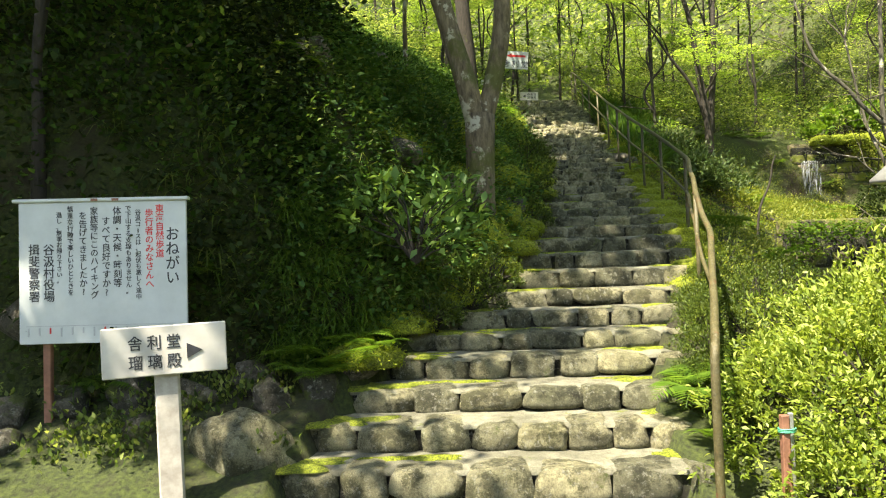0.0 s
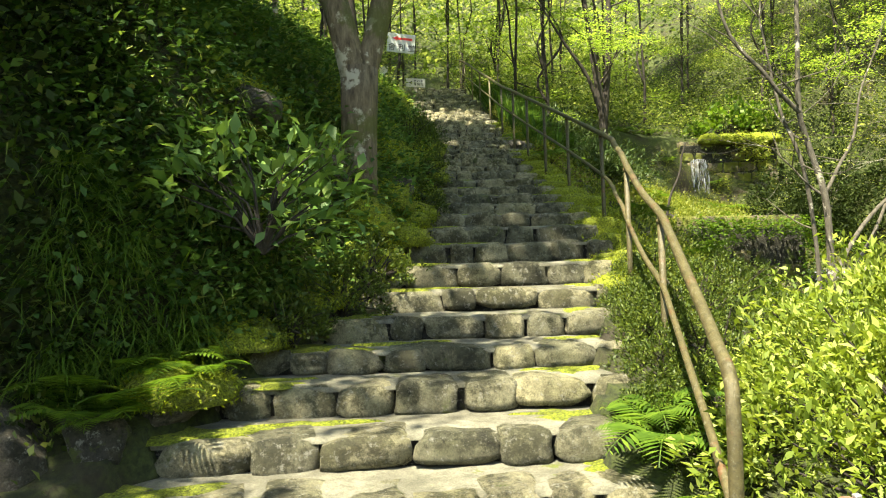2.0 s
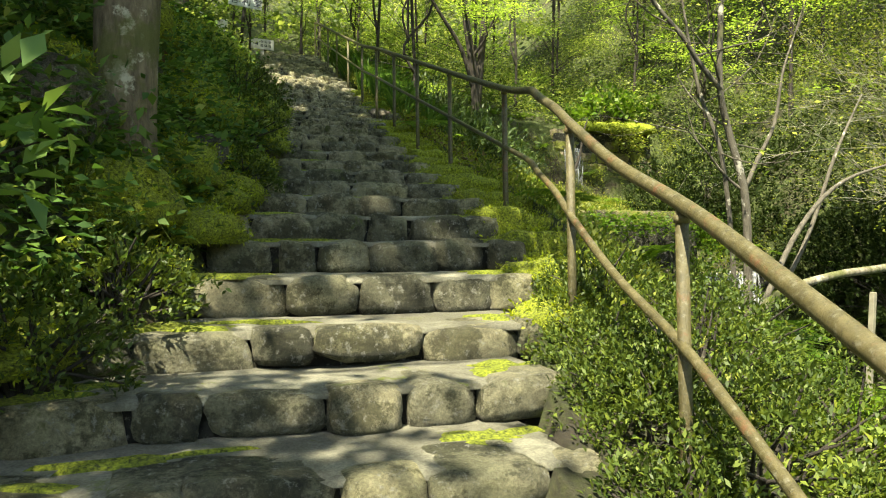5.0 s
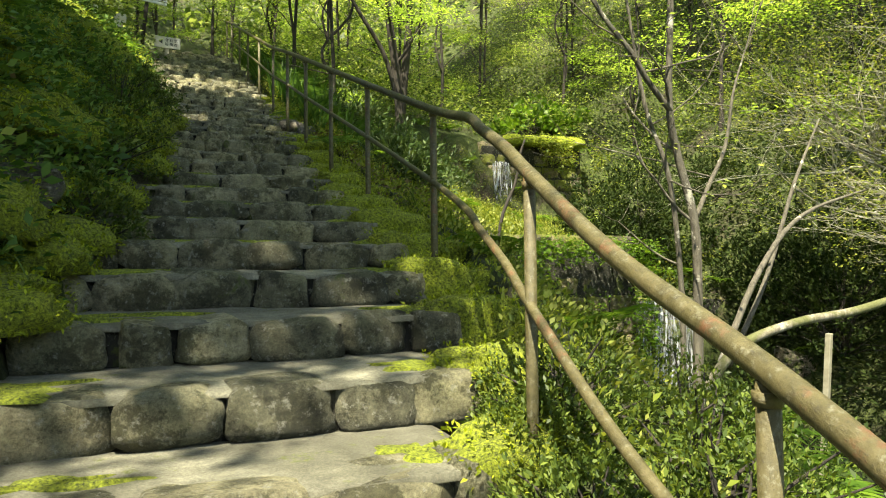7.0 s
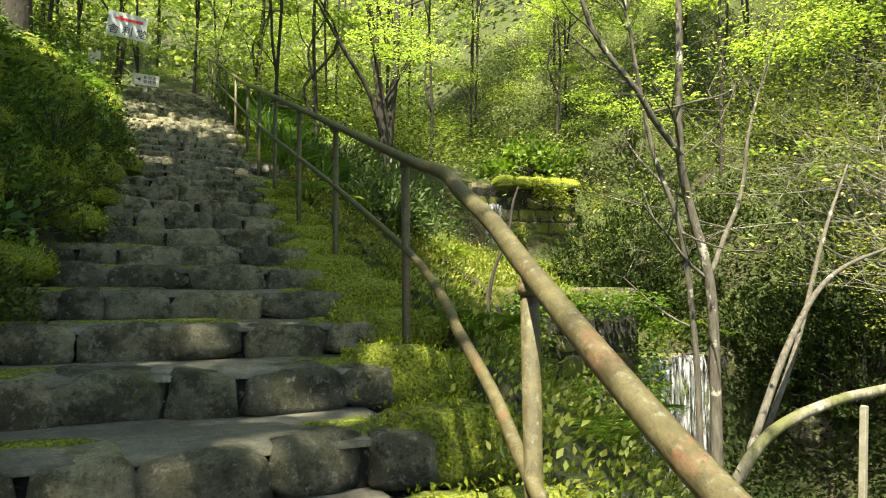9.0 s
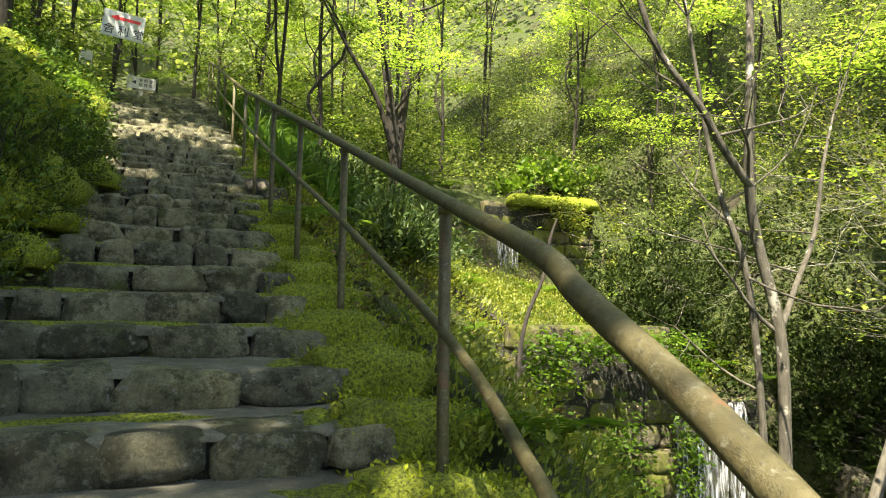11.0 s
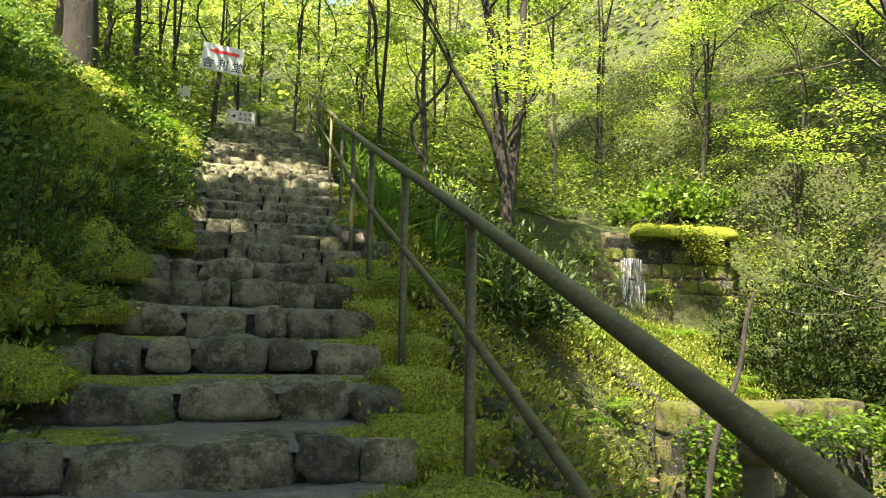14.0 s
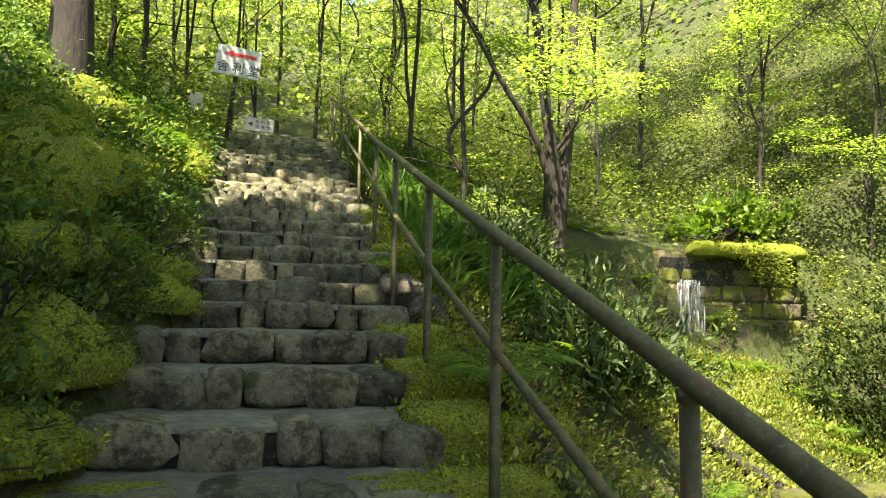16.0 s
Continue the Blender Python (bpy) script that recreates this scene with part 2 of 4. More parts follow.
def water_mat():
    m, nt, b = nodes("falling_water", 0.25)
    tc = nt.nodes.new("ShaderNodeTexCoord")
    mp = nt.nodes.new("ShaderNodeMapping")
    mp.inputs["Scale"].default_value = (26, 26, 2.2)
    n = nt.nodes.new("ShaderNodeTexNoise")
    n.inputs["Scale"].default_value, n.inputs["Detail"].default_value = 1.0, 6
    nt.links.new(tc.outputs["Object"], mp.inputs[0])
    nt.links.new(mp.outputs[0], n.inputs["Vector"])
    nt.links.new(ramp(nt, n.outputs["Fac"], (0.38, (0.08, 0.08, 0.08)), (0.55, (0.32, 0.33, 0.34)), (0.70, (0.75, 0.76, 0.78))), b.inputs["Base Color"])
    nt.links.new(ramp(nt, n.outputs["Fac"], (0.45, (0.0, 0.0, 0.0)), (0.62, (0.8, 0.8, 0.8))), b.inputs["Alpha"])
    bump(nt, b, n.outputs["Fac"], 0.6, 0.05)
    return m


WATER = water_mat()
POOL, _nt, _b = nodes("stream_water", 0.08)
_b.inputs["Base Color"].default_value = (0.02, 0.025, 0.015, 1)
bump(_nt, _b, world_noise(_nt, 6, 4), 0.3, 0.03)


# ---- mesh helpers ----
def part(name, bm, mat, parent=None, label=""):
    me = bpy.data.meshes.new(name)
    bm.to_mesh(me)
    bm.free()
    me.materials.append(mat)
    ob = new(name, me)
    if parent:
        ob.parent = parent
    if label:
        ob["label"] = label
    return ob


def smooth(ob):
    ob.data.polygons.foreach_set("use_smooth", [True] * len(ob.data.polygons))
    return ob


def raw(name, verts, quads, mat, parent=None, smoothed=False):
    me = bpy.data.meshes.new(name)
    n, q = len(verts), len(quads)
    me.vertices.add(n)
    me.vertices.foreach_set("co", np.asarray(verts, dtype=np.float32).ravel())
    me.loops.add(q * 4)
    me.loops.foreach_set("vertex_index", np.asarray(quads, dtype=np.int32).ravel())
    me.polygons.add(q)
    me.polygons.foreach_set("loop_start", np.arange(0, q * 4, 4, dtype=np.int32))
    if smoothed:
        me.polygons.foreach_set("use_smooth", [True] * q)
    me.update(calc_edges=True)
    me.validate()
    me.materials.append(mat)
    ob = new(name, me)
    if parent:
        ob.parent = parent
    return ob


def unit(v):
    return v / np.maximum(np.linalg.norm(v, axis=-1, keepdims=True), 1e-6)


def leaf_quads(base, way, size, width=0.45, fold=0.12, up=None):
    """Folded four-cornered leaves from their bases along their ways."""
    n = len(base)
    size = np.broadcast_to(np.asarray(size, float), (n,))[:, None]
    way = unit(way)
    if up is None:
        up = rng.normal(size=(n, 3)) * 0.5 + (0, 0, 1)
    side = unit(np.cross(way, up))
    nrm = np.cross(side, way)
    mid = base + way * size * 0.45
    a, c = mid - side * size * width * 0.5 + nrm * size * fold, mid + side * size * width * 0.5 + nrm * size * fold
    tip = base + way * size - nrm * size * fold * 0.5
    return np.stack([base, a, tip, c], 1).reshape(-1, 3)


def leaf_mesh(name, verts, mat, parent=None):
    return raw(name, verts, np.arange(len(verts)).reshape(-1, 4), mat, parent)


def tube(bm, pts, radii, sides=8, cap=True):
    """A tapered tube through pts."""
    rings = []
    for i, p in enumerate(pts):
        a, b = Vector(pts[max(i - 1, 0)]), Vector(pts[min(i + 1, len(pts) - 1)])
        d = (b - a).normalized()
        s = d.cross(Vector((0.31, 0.92, 0.17))).normalized()
        u = d.cross(s)
        rings.append([bm.verts.new(Vector(p) + (s * math.cos(k) + u * math.sin(k)) * radii[i]) for k in (2 * math.pi * j / sides for j in range(sides))])
    for r, q in zip(rings, rings[1:]):
        for j in range(sides):
            f = bm.faces.new((r[j], r[(j + 1) % sides], q[(j + 1) % sides], q[j]))
            f.smooth = True
    if cap:
        bm.faces.new(rings[0][::-1])
        bm.faces.new(rings[-1])


def box(bm, x0, x1, y0, y1, z0, z1):
    vs = [bm.verts.new((x, y, z)) for z in (z0, z1) for y in (y0, y1) for x in (x0, x1)]
    for f in ((0, 2, 3, 1), (4, 5, 7, 6), (0, 1, 5, 4), (2, 6, 7, 3), (0, 4, 6, 2), (1, 3, 7, 5)):
        bm.faces.new([vs[i] for i in f])


def bevel_box(x0, x1, y0, y1, z0, z1, w=0.01, seg=1):
    bm = bmesh.new()
    box(bm, x0, x1, y0, y1, z0, z1)
    bmesh.ops.bevel(bm, geom=list(bm.edges), offset=w, segments=seg, affect="EDGES")
    return bm


# ---- the lie of the land ----
STEP_Y = [4.40, 4.86, 5.28, 5.73, 6.14, 6.61, 7.09, 7.68, 8.27, 8.87, 9.40, 9.92, 10.44, 11.03, 11.58, 12.15, 12.68, 13.24, 13.82, 14.41, 15.0, 15.6, 16.15, 16.74]
STEP_Y += [16.74 + 0.5475 * k for k in range(1, 17)]
PROFILE = ((3.0, 0.02), (3.9, 0.06), (4.4, 0.30), (4.86, 0.475), (5.28, 0.64), (5.73, 0.81), (6.2, 0.97), (7.6, 1.435), (8.28, 1.65), (9.9, 2.15), (11.03, 2.455), (12.15, 2.785),
           (12.67, 2.965), (13.75, 3.30), (15.5, 3.82), (16.74, 4.21), (25.5, 7.24), (30, 7.8), (60, 24), (160, 60))
LEFT = ((4.3, -0.95), (5.0, -0.85), (5.4, -0.62), (6.14, -0.25), (6.6, 0.05), (7.2, 0.55), (7.7, 0.72), (8.25, 0.88), (8.9, 1.12), (9.9, 1.42), (12.06, 1.72), (13.2, 1.98), (14.9, 2.17), (16.9, 2.26), (25.5, 2.45))
RIGHT = ((4.3, 1.62), (5.0, 1.66), (5.4, 1.74), (6.14, 2.03), (7.0, 2.42), (7.6, 2.66), (8.29, 2.86), (9.0, 3.0), (9.9, 3.10), (11.0, 3.18), (12.4, 3.34), (13.2, 3.44), (14.9, 3.78), (16.9, 4.02), (25.5, 4.75))
POSTS = ((2.31, 5.92), (2.612, 7.13), (3.148, 9.03), (3.362, 10.76), (3.46, 12.085), (3.541, 13.307), (3.696, 14.783), (3.92, 16.6), (4.1, 18.5), (4.27, 20.4), (4.45, 22.3), (4.6, 24.2), (4.72, 25.6))
FOOT = ((-40, -60), (3.2, -12), (4.6, -9), (5.15, -5), (5.4, -2.6), (5.62, -1.35), (6.05, -0.5), (7.0, 0.28), (7.7, 0.6), (8.5, 0.85), (10, 1.3), (12, 1.62), (14, 1.95), (17, 2.15), (25.5, 2.3), (40, 1.0), (160, -10))
VALLEY_Z = ((-40, -6), (0, -1.6), (6, -1.2), (10, -0.95), (13.8, -0.75), (14.3, 1.1), (16, 1.9), (20.2, 2.75), (21.2, 4.7), (26, 6.5), (60, 26), (160, 60))
VALLEY_X = ((-40, 8.6), (10, 9.0), (14, 9.6), (20, 11.8), (30, 13), (160, 20))


def lerp(table, v):
    t = np.array(table)
    return np.interp(v, t[:, 0], t[:, 1])


def fractal(x, y, scale, octaves=4):
    out = np.zeros(np.broadcast(x, y).shape)
    for o in range(octaves):
        k = scale * 2 ** o
        out += (np.sin(x * k * 1.31 + 2.1 * o + 1.7 * np.sin(y * k * 0.83 + o)) * np.cos(y * k * 1.17 + 1.3 * o + 1.1 * np.sin(x * k * 0.71))) / 2 ** o
    return out * 0.5


def land(x, y):
    """Height of the ground: the stair's line, the steep bank on its left, the stream's valley on its right."""
    x, y = np.asarray(x, float), np.asarray(y, float)
    line = lerp(PROFILE, y)
    left = np.maximum(lerp(FOOT, y) - x, 0)
    bank = 6.5 * (1 - np.exp(-left / 4.8)) + 0.2 * left
    bank *= np.interp(y, (8, 12, 26), (1.0, 0.62, 0.45))
    bank += fractal(x, y, 1.1) * np.clip(left, 0, 1) * 0.35
    edge = lerp([(b, a) for a, b in POSTS], y) + 0.35
    right = np.maximum(x - edge, 0)
    vz, vx = np.minimum(lerp(VALLEY_Z, y), line), lerp(VALLEY_X, y)
    span = np.maximum(vx - 0.8 - edge, 1.0)
    s = 1 - (1 - np.clip(right / span, 0, 1)) ** 1.35
    drop = line + (vz - line) * (s * 0.55 + 0.45 * s * s * (3 - 2 * s))
    far = np.maximum(x - vx - 1.0, 0)
    out = np.where(right > 0, drop, line) + bank + 0.95 * far ** 1.05 / (1 + far * 0.012)
    out += fractal(x + 3, y, 0.9) * 0.12 * np.clip(right, 0, 1)
    return out


def flat_under_stairs(x, y, z):
    inside = (x > lerp(LEFT, y) + 0.08) & (x < lerp(RIGHT, y) - 0.08) & (y > 4.15) & (y < 25.6)
    beside = (x >= lerp(RIGHT, y) - 0.08) & (x < lerp(RIGHT, y) + 0.45) & (y > 7.0) & (y < 25.6)
    return np.where(inside, z - 0.32, np.where(beside, z - 0.34, z))


def axis(a, b, fine, far_a, far_b):
    mid = np.arange(a, b, fine)
    lo = a - np.cumsum(fine * 1.17 ** np.arange(1, 60))
    hi = b + np.cumsum(fine * 1.17 ** np.arange(0, 60))
    return np.concatenate([lo[lo > far_a][::-1], mid, hi[hi < far_b]])


gx, gy = axis(-5, 15, 0.11, -400, 400), axis(-1, 27, 0.11, -400, 400)
X, Y = np.meshgrid(gx, gy)
Z = flat_under_stairs(X, Y, land(X, Y)) + fractal(X, Y, 4.0, 3) * 0.03
nx = len(gx)
ii = (np.arange(len(gy) - 1)[:, None] * nx + np.arange(nx - 1)).ravel()
ground = raw("ground", np.stack([X, Y, Z], -1).reshape(-1, 3), np.stack([ii, ii + 1, ii + nx + 1, ii + nx], 1), GROUND, None, True)
tagged(ground, "brown forest soil with moss on the wooded slopes", "ground", kind="structure")


# ---- stone staircase ----
def stone_mesh(seed):
    """A rough squared stone one unit wide and high: a skewed, chipped outline with a split face in front."""
    r = np.random.default_rng(seed)
    bm = bmesh.new()
    bmesh.ops.create_cube(bm, size=1.0)
    bmesh.ops.subdivide_edges(bm, edges=list(bm.edges), cuts=5, use_grid_fill=True)
    k = Vector(r.uniform(0, 40, 3))
    lo0, lo1, hi0, hi1 = (r.uniform(-0.09, 0.10) for _ in range(4))
    t0, t1 = r.uniform(-0.10, 0.02, 2)
    power = r.uniform(5.0, 10.0)
    cuts = []
    for _ in range(r.integers(2, 5)):
        sx, sz = (r.choice((-1, 1)) for _ in range(2))
        n_ = Vector((sx * r.uniform(0.5, 1), r.uniform(-0.35, 0.1), sz * r.uniform(0.4, 1))).normalized()
        cuts.append((n_, r.uniform(0.54, 0.66)))
    tilt_x, tilt_z = r.uniform(-0.10, 0.10, 2)
    for v in bm.verts:
        x, y, z = v.co.x * 2, v.co.y * 2, v.co.z * 2
        rad = (abs(x) ** power + abs(z) ** power) ** (1 / power)
        big = max(abs(x), abs(z), 1e-6)
        x, z = x * big / max(rad, 1e-6), z * big / max(rad, 1e-6)
        front = 0.5 * (1 - y)
        y += front * 0.26 * big ** 9
        y += front * (tilt_x * x + tilt_z * z)
        u, w = (x + 1) / 2, (z + 1) / 2
        left, right = lo0 * (1 - w) + hi0 * w, lo1 * (1 - w) + hi1 * w
        x += left * (1 - u) * 2 - right * u * 2
        z += (t0 * (1 - u) + t1 * u) * w * 2
        p = Vector((x, y, z)) * 0.5
        for n_, dd in cuts:
            e = p.dot(n_) - dd
            if e > 0:
                p -= n_ * e
        p += Vector(noise.noise_vector(p * 1.8 + k)) * 0.045 + Vector(noise.noise_vector(p * 5.0 + k)) * 0.028
        p.y += 0.05 * abs(noise.noise(p * 3.1 + k)) + 0.035 * noise.noise(p * 10.0 + k)
        v.co = p
    for f in bm.faces:
        f.smooth = True
    me = bpy.data.meshes.new("stone")
    bm.to_mesh(me)
    bm.free()
    me.materials.append(STONE)
    return me


STONES = [stone_mesh(s) for s in range(26)]
stairs = tagged(new("staircase"), "old grey stone staircase with mossy rounded riser stones", "staircase", kind="structure")
sr = np.random.default_rng(3)


def step(i):
    y, z = STEP_Y[i], float(lerp(PROFILE, STEP_Y[i]))
    back = STEP_Y[i + 1] if i + 1 < len(STEP_Y) else y + 3.0
    x0, x1 = float(lerp(LEFT, y)), float(lerp(RIGHT, y))
    rise = z - (float(lerp(PROFILE, STEP_Y[i - 1])) if i else 0.1)
    turn = 0.10 if y < 6.5 else 0.05
    slope = lambda x: -(x - (x0 + x1) / 2) * turn
    # concrete tread, gently uneven, running back under the next riser
    nxs, nys = 22, 5
    xs, ys = np.linspace(x0 - 0.22, x1 + 0.03, nxs), np.linspace(y + 0.03, back + 0.24, nys)
    gxx, gyy = np.meshgrid(xs, ys)
    gzz = z - 0.006 - 0.015 * np.clip((y + 0.07 - gyy) / 0.04, 0, 1) + fractal(gxx, gyy, 5, 3) * 0.012
    gyy = gyy + slope(gxx)
    top = np.stack([gxx, gyy, gzz], -1).reshape(-1, 3)
    low = top * (1, 1, 0) + (0, 0, z - 0.045)
    verts = np.concatenate([top, low])
    n = nxs * nys
    q = [(a, a + 1, a + nxs + 1, a + nxs) for r_ in range(nys - 1) for a in range(r_ * nxs, r_ * nxs + nxs - 1)]
    rim = list(range(nxs)) + [k * nxs + nxs - 1 for k in range(1, nys)] + [n - 1 - k for k in range(1, nxs)] + [k * nxs for k in range(nys - 2, 0, -1)]
    q += [(b, a, a + n, b + n) for a, b in zip(rim, rim[1:] + rim[:1])]
    slab = raw("tread", verts, q, TREAD, stairs, True)
    # mortar bed behind the stones
    bm = bevel_box(x0 - 0.1, x1 + 0.06, y + 0.06, y + 0.22, z - rise - 0.12, z - 0.035, 0.02)
    for v in bm.verts:
        v.co.y += slope(v.co.x)
    part("mortar", bm, MORTAR, slab)
    # riser stones
    x = x0 - 0.15 + sr.uniform(-0.05, 0.05)
    while x < x1 - 0.05:
        w = sr.uniform(0.21, 0.46) if i < 15 else sr.uniform(0.13, 0.38)
        loose = 0.0 if i < 15 else 0.035
        w = min(w, x1 + 0.08 - x)
        if w < 0.09:
            break
        h = rise + sr.uniform(-0.01, 0.04)
        s = new("stone", STONES[sr.integers(len(STONES))])
        s.parent = slab
        d = sr.uniform(0.24, 0.30)
        s.matrix_basis = pose(x + w / 2, y + 0.115 + slope(x + w / 2) + sr.uniform(-0.025 - loose, 0.02), z - h / 2 + sr.uniform(-0.012, 0.006) + sr.uniform(-1, 1) * loose * 0.6, sr.uniform(-5, 5), sr.uniform(-3, 3), sr.uniform(-5, 5)) @ Matrix.Diagonal((w * 1.03, d, h * 1.07, 1))
        x += w + sr.uniform(0.004, 0.02)


for i in range(len(STEP_Y)):
    step(i)


# ---- handrail ----
def bowed(points, n=6):
    """A smooth line through points."""
    p = [Vector(q) for q in points]
    p = [p[0] * 2 - p[1]] + p + [p[-1] * 2 - p[-2]]
    out = []
    for a, b, c, d in zip(p, p[1:], p[2:], p[3:]):
        for k in range(n):
            t = k / n
            out.append(0.5 * (2 * b + (c - a) * t + (2 * a - 5 * b + 4 * c - d) * t * t + (3 * b - a - 3 * c + d) * t ** 3))
    return out + [p[-2]]


RAIL_TOP = (1.715, 2.185, 2.785, 3.315, 3.745, 4.145, 4.61, 5.15, 5.8, 6.45, 7.1, 7.77, 8.22)
rail = tagged(new("handrail"), "weathered olive-brown pipe handrail with rust patches beside the steps", "handrail")
top_line = [(1.585, 3.90, 0.0), (1.585, 3.90, 0.5), (1.587, 3.905, 0.94), (1.62, 3.98, 1.06), (1.70, 4.2, 1.14), (1.801, 4.475, 1.235), (1.95, 4.9, 1.385), (2.16, 5.49, 1.59), (2.31, 5.92, 1.73), (2.45, 6.5, 1.925), (2.615, 7.13, 2.19), (2.71, 7.45, 2.325), (2.795, 7.8, 2.46), (2.88, 8.08, 2.56)]
top_line += [(x, y, z) for (x, y), z in list(zip(POSTS, RAIL_TOP))[2:]]
line = bowed(top_line)
bm = bmesh.new()
tube(bm, line, [0.0245] * len(line), 14)
part("top_rail", bm, RAIL, rail)
low_line = bowed([(x - 0.005, y, z - 0.43) for x, y, z in top_line[3:]])
bm = bmesh.new()
tube(bm, low_line, [0.0175] * len(low_line), 12)
part("lower_rail", bm, RAIL, rail)
for (x, y), z in zip(POSTS, RAIL_TOP):
    bm = bmesh.new()
    foot = float(land(x, y)) - 0.5
    # the posts lean a little uphill
    tube(bm, [(x, y - 0.05, foot), (x, y - 0.02, (foot + z) / 2), (x, y, z)], [0.021] * 3, 12)
    pole = part("post", bm, RAIL, rail)
    bm = bmesh.new()
    tube(bm, [(x, y, z - 0.045), (x, y, z - 0.02)], [0.0245, 0.027], 12)
    part("collar", bm, RAIL, pole, "welded collar under the rail")


# ---- plants ----
def ground_points(n, x0, x1, y0, y1, keep=None, r=rng):
    x, y = r.uniform(x0, x1, n), r.uniform(y0, y1, n)
    if keep is not None:
        k = keep(x, y)
        x, y = x[k], y[k]
    e = 0.12
    z = land(x, y)
    nr = unit(np.stack([-(land(x + e, y) - z) / e, -(land(x, y + e) - z) / e, np.ones_like(z)], 1))
    return np.stack([x, y, z], 1), nr


def tufts(c, nr, per, size, spread, lift, droop, width, jitter=0.5):
    """Several blades or leaves from each spot, leaning out along the slope's normal."""
    n = len(c)
    c, nr = np.repeat(c, per, 0), np.repeat(nr, per, 0)
    out = rng.normal(size=(n * per, 3))
    out[:, 2] *= 0.3
    way = nr * lift + unit(out) * jitter + np.array((0, 0, -droop))
    base = c + rng.normal(size=(n * per, 3)) * spread + nr * np.abs(rng.normal(size=(n * per, 1))) * spread * 0.8
    return leaf_quads(base, way, size * rng.uniform(0.6, 1.3, n * per), width)


def blades(c, nr, per, size, lift, droop, width):
    """Grass: each blade bends over in three pieces."""
    n = len(c) * per
    c, nr = np.repeat(c, per, 0), np.repeat(nr, per, 0)
    out = rng.normal(size=(n, 3))
    out[:, 2] *= 0.2
    way = unit(nr * lift + unit(out) * 0.6)
    base = c + rng.normal(size=(n, 3)) * 0.04
    s = size * rng.uniform(0.5, 1.25, (n, 1))
    side = unit(np.cross(way, (0.1, 0.2, 1.0))) * width * s
    p = [base]
    for k in range(3):
        p.append(p[-1] + unit(way - np.array((0, 0, droop)) * (k * 0.8)) * s / 3)
    w = (0.8, 1.0, 0.7, 0.08)
    rows = np.stack([np.stack([q - side * a, q + side * a], 1) for q, a in zip(p, w)], 1).reshape(n, 8, 3)
    quads = np.array(((0, 1, 3, 2), (2, 3, 5, 4), (4, 5, 7, 6)))[None] + (np.arange(n) * 8)[:, None, None]
    return rows.reshape(-1, 3), quads.reshape(-1, 4)


def stuff(name, verts, mat, label, category, quads=None):
    ob = leaf_mesh(name, verts, mat) if quads is None else raw(name, verts, quads, mat)
    return tagged(ob, label, category, kind="stuff")


def on_left(x, y):
    return x < lerp(FOOT, y) - 0.02


def on_right(x, y):
    return x > lerp([(b, a) for a, b in POSTS], y) + 0.2


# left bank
# outer part: the bank's deep shade is put into the leaf colour
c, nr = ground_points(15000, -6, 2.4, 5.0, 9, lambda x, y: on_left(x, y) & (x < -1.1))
stuff("bank_undergrowth", tufts(c, nr, 5, 0.09, 0.14, 0.6, 0.35, 0.5), L_SHADE, "leafy undergrowth covering the steep bank, its shade put into the leaf colour", "undergrowth")
c, nr = ground_points(9000, -1.3, 2.4, 5.0, 9, on_left)
stuff("bank_undergrowth", tufts(c, nr, 5, 0.07, 0.12, 0.6, 0.35, 0.5), L_BROAD, "mid-green undergrowth on the bank beside the steps", "undergrowth")
c, nr = ground_points(15000, -6, 2.4, 8.3, 24, on_left)
stuff("bank_undergrowth", tufts(c, nr, 5, 0.075, 0.12, 0.6, 0.35, 0.5), L_BROAD, "leafy green undergrowth covering the bank", "undergrowth")
c, nr = ground_points(11000, -4.5, 2.4, 4.6, 22, lambda x, y: on_left(x, y) & (fractal(x + 9, y, 0.9) > 0.0))
stuff("bank_weeds", tufts(c, nr, 6, 0.07, 0.09, 0.8, 0.1, 0.55), L_FOREST, "mid-green weeds and ivy scattered over the bank", "weeds")
c, nr = ground_points(15000, -2.5, 2.4, 7.5, 23, lambda x, y: on_left(x, y) & (fractal(x + 2, y, 1.4) > -0.1))
stuff("bank_herbs", tufts(c, nr, 6, 0.06, 0.10, 0.7, 0.15, 0.5), L_PALE, "fresh green herbs and small ferns on the mossy bank", "herbs")
c, nr = ground_points(6000, -5, 2.4, 4.9, 20, lambda x, y: on_left(x, y) & (fractal(x, y + 4, 1.3) > 0.08))
v, q = blades(c, nr, 9, 0.42, 0.8, 0.85, 0.012)
stuff("hanging_grass", v, L_GRASS, "thin grass hanging down the shaded bank", "grass", q)
c, nr = ground_points(900, -5, 2.4, 4.9, 22, on_left)
stuff("bank_litter", tufts(c, nr, 3, 0.07, 0.06, 0.3, 0.1, 0.5, 1.2), L_DRY, "dry brown leaves lying on the bank", "dead leaves")

c, nr = ground_points(500, 3.3, 6, 10, 24, lambda x, y: on_right(x, y) & (y > 14.5) & (x < lerp([(b_, a_) for a_, b_ in POSTS], y) + 1.6))
v, q = blades(c, nr, 12, 0.62, 1.2, 0.55, 0.028)
stuff("bamboo_grass", v, L_BROAD, "long strap-leaved bamboo grass beside the railing", "grass", q)
c, nr = ground_points(700, 3.4, 6, 10.5, 15, on_right)
stuff("slope_litter", tufts(c, nr, 4, 0.06, 0.05, 0.3, 0.0, 0.5, 1.2), L_DRY, "dry brown leaves lying under the railing", "dead leaves")

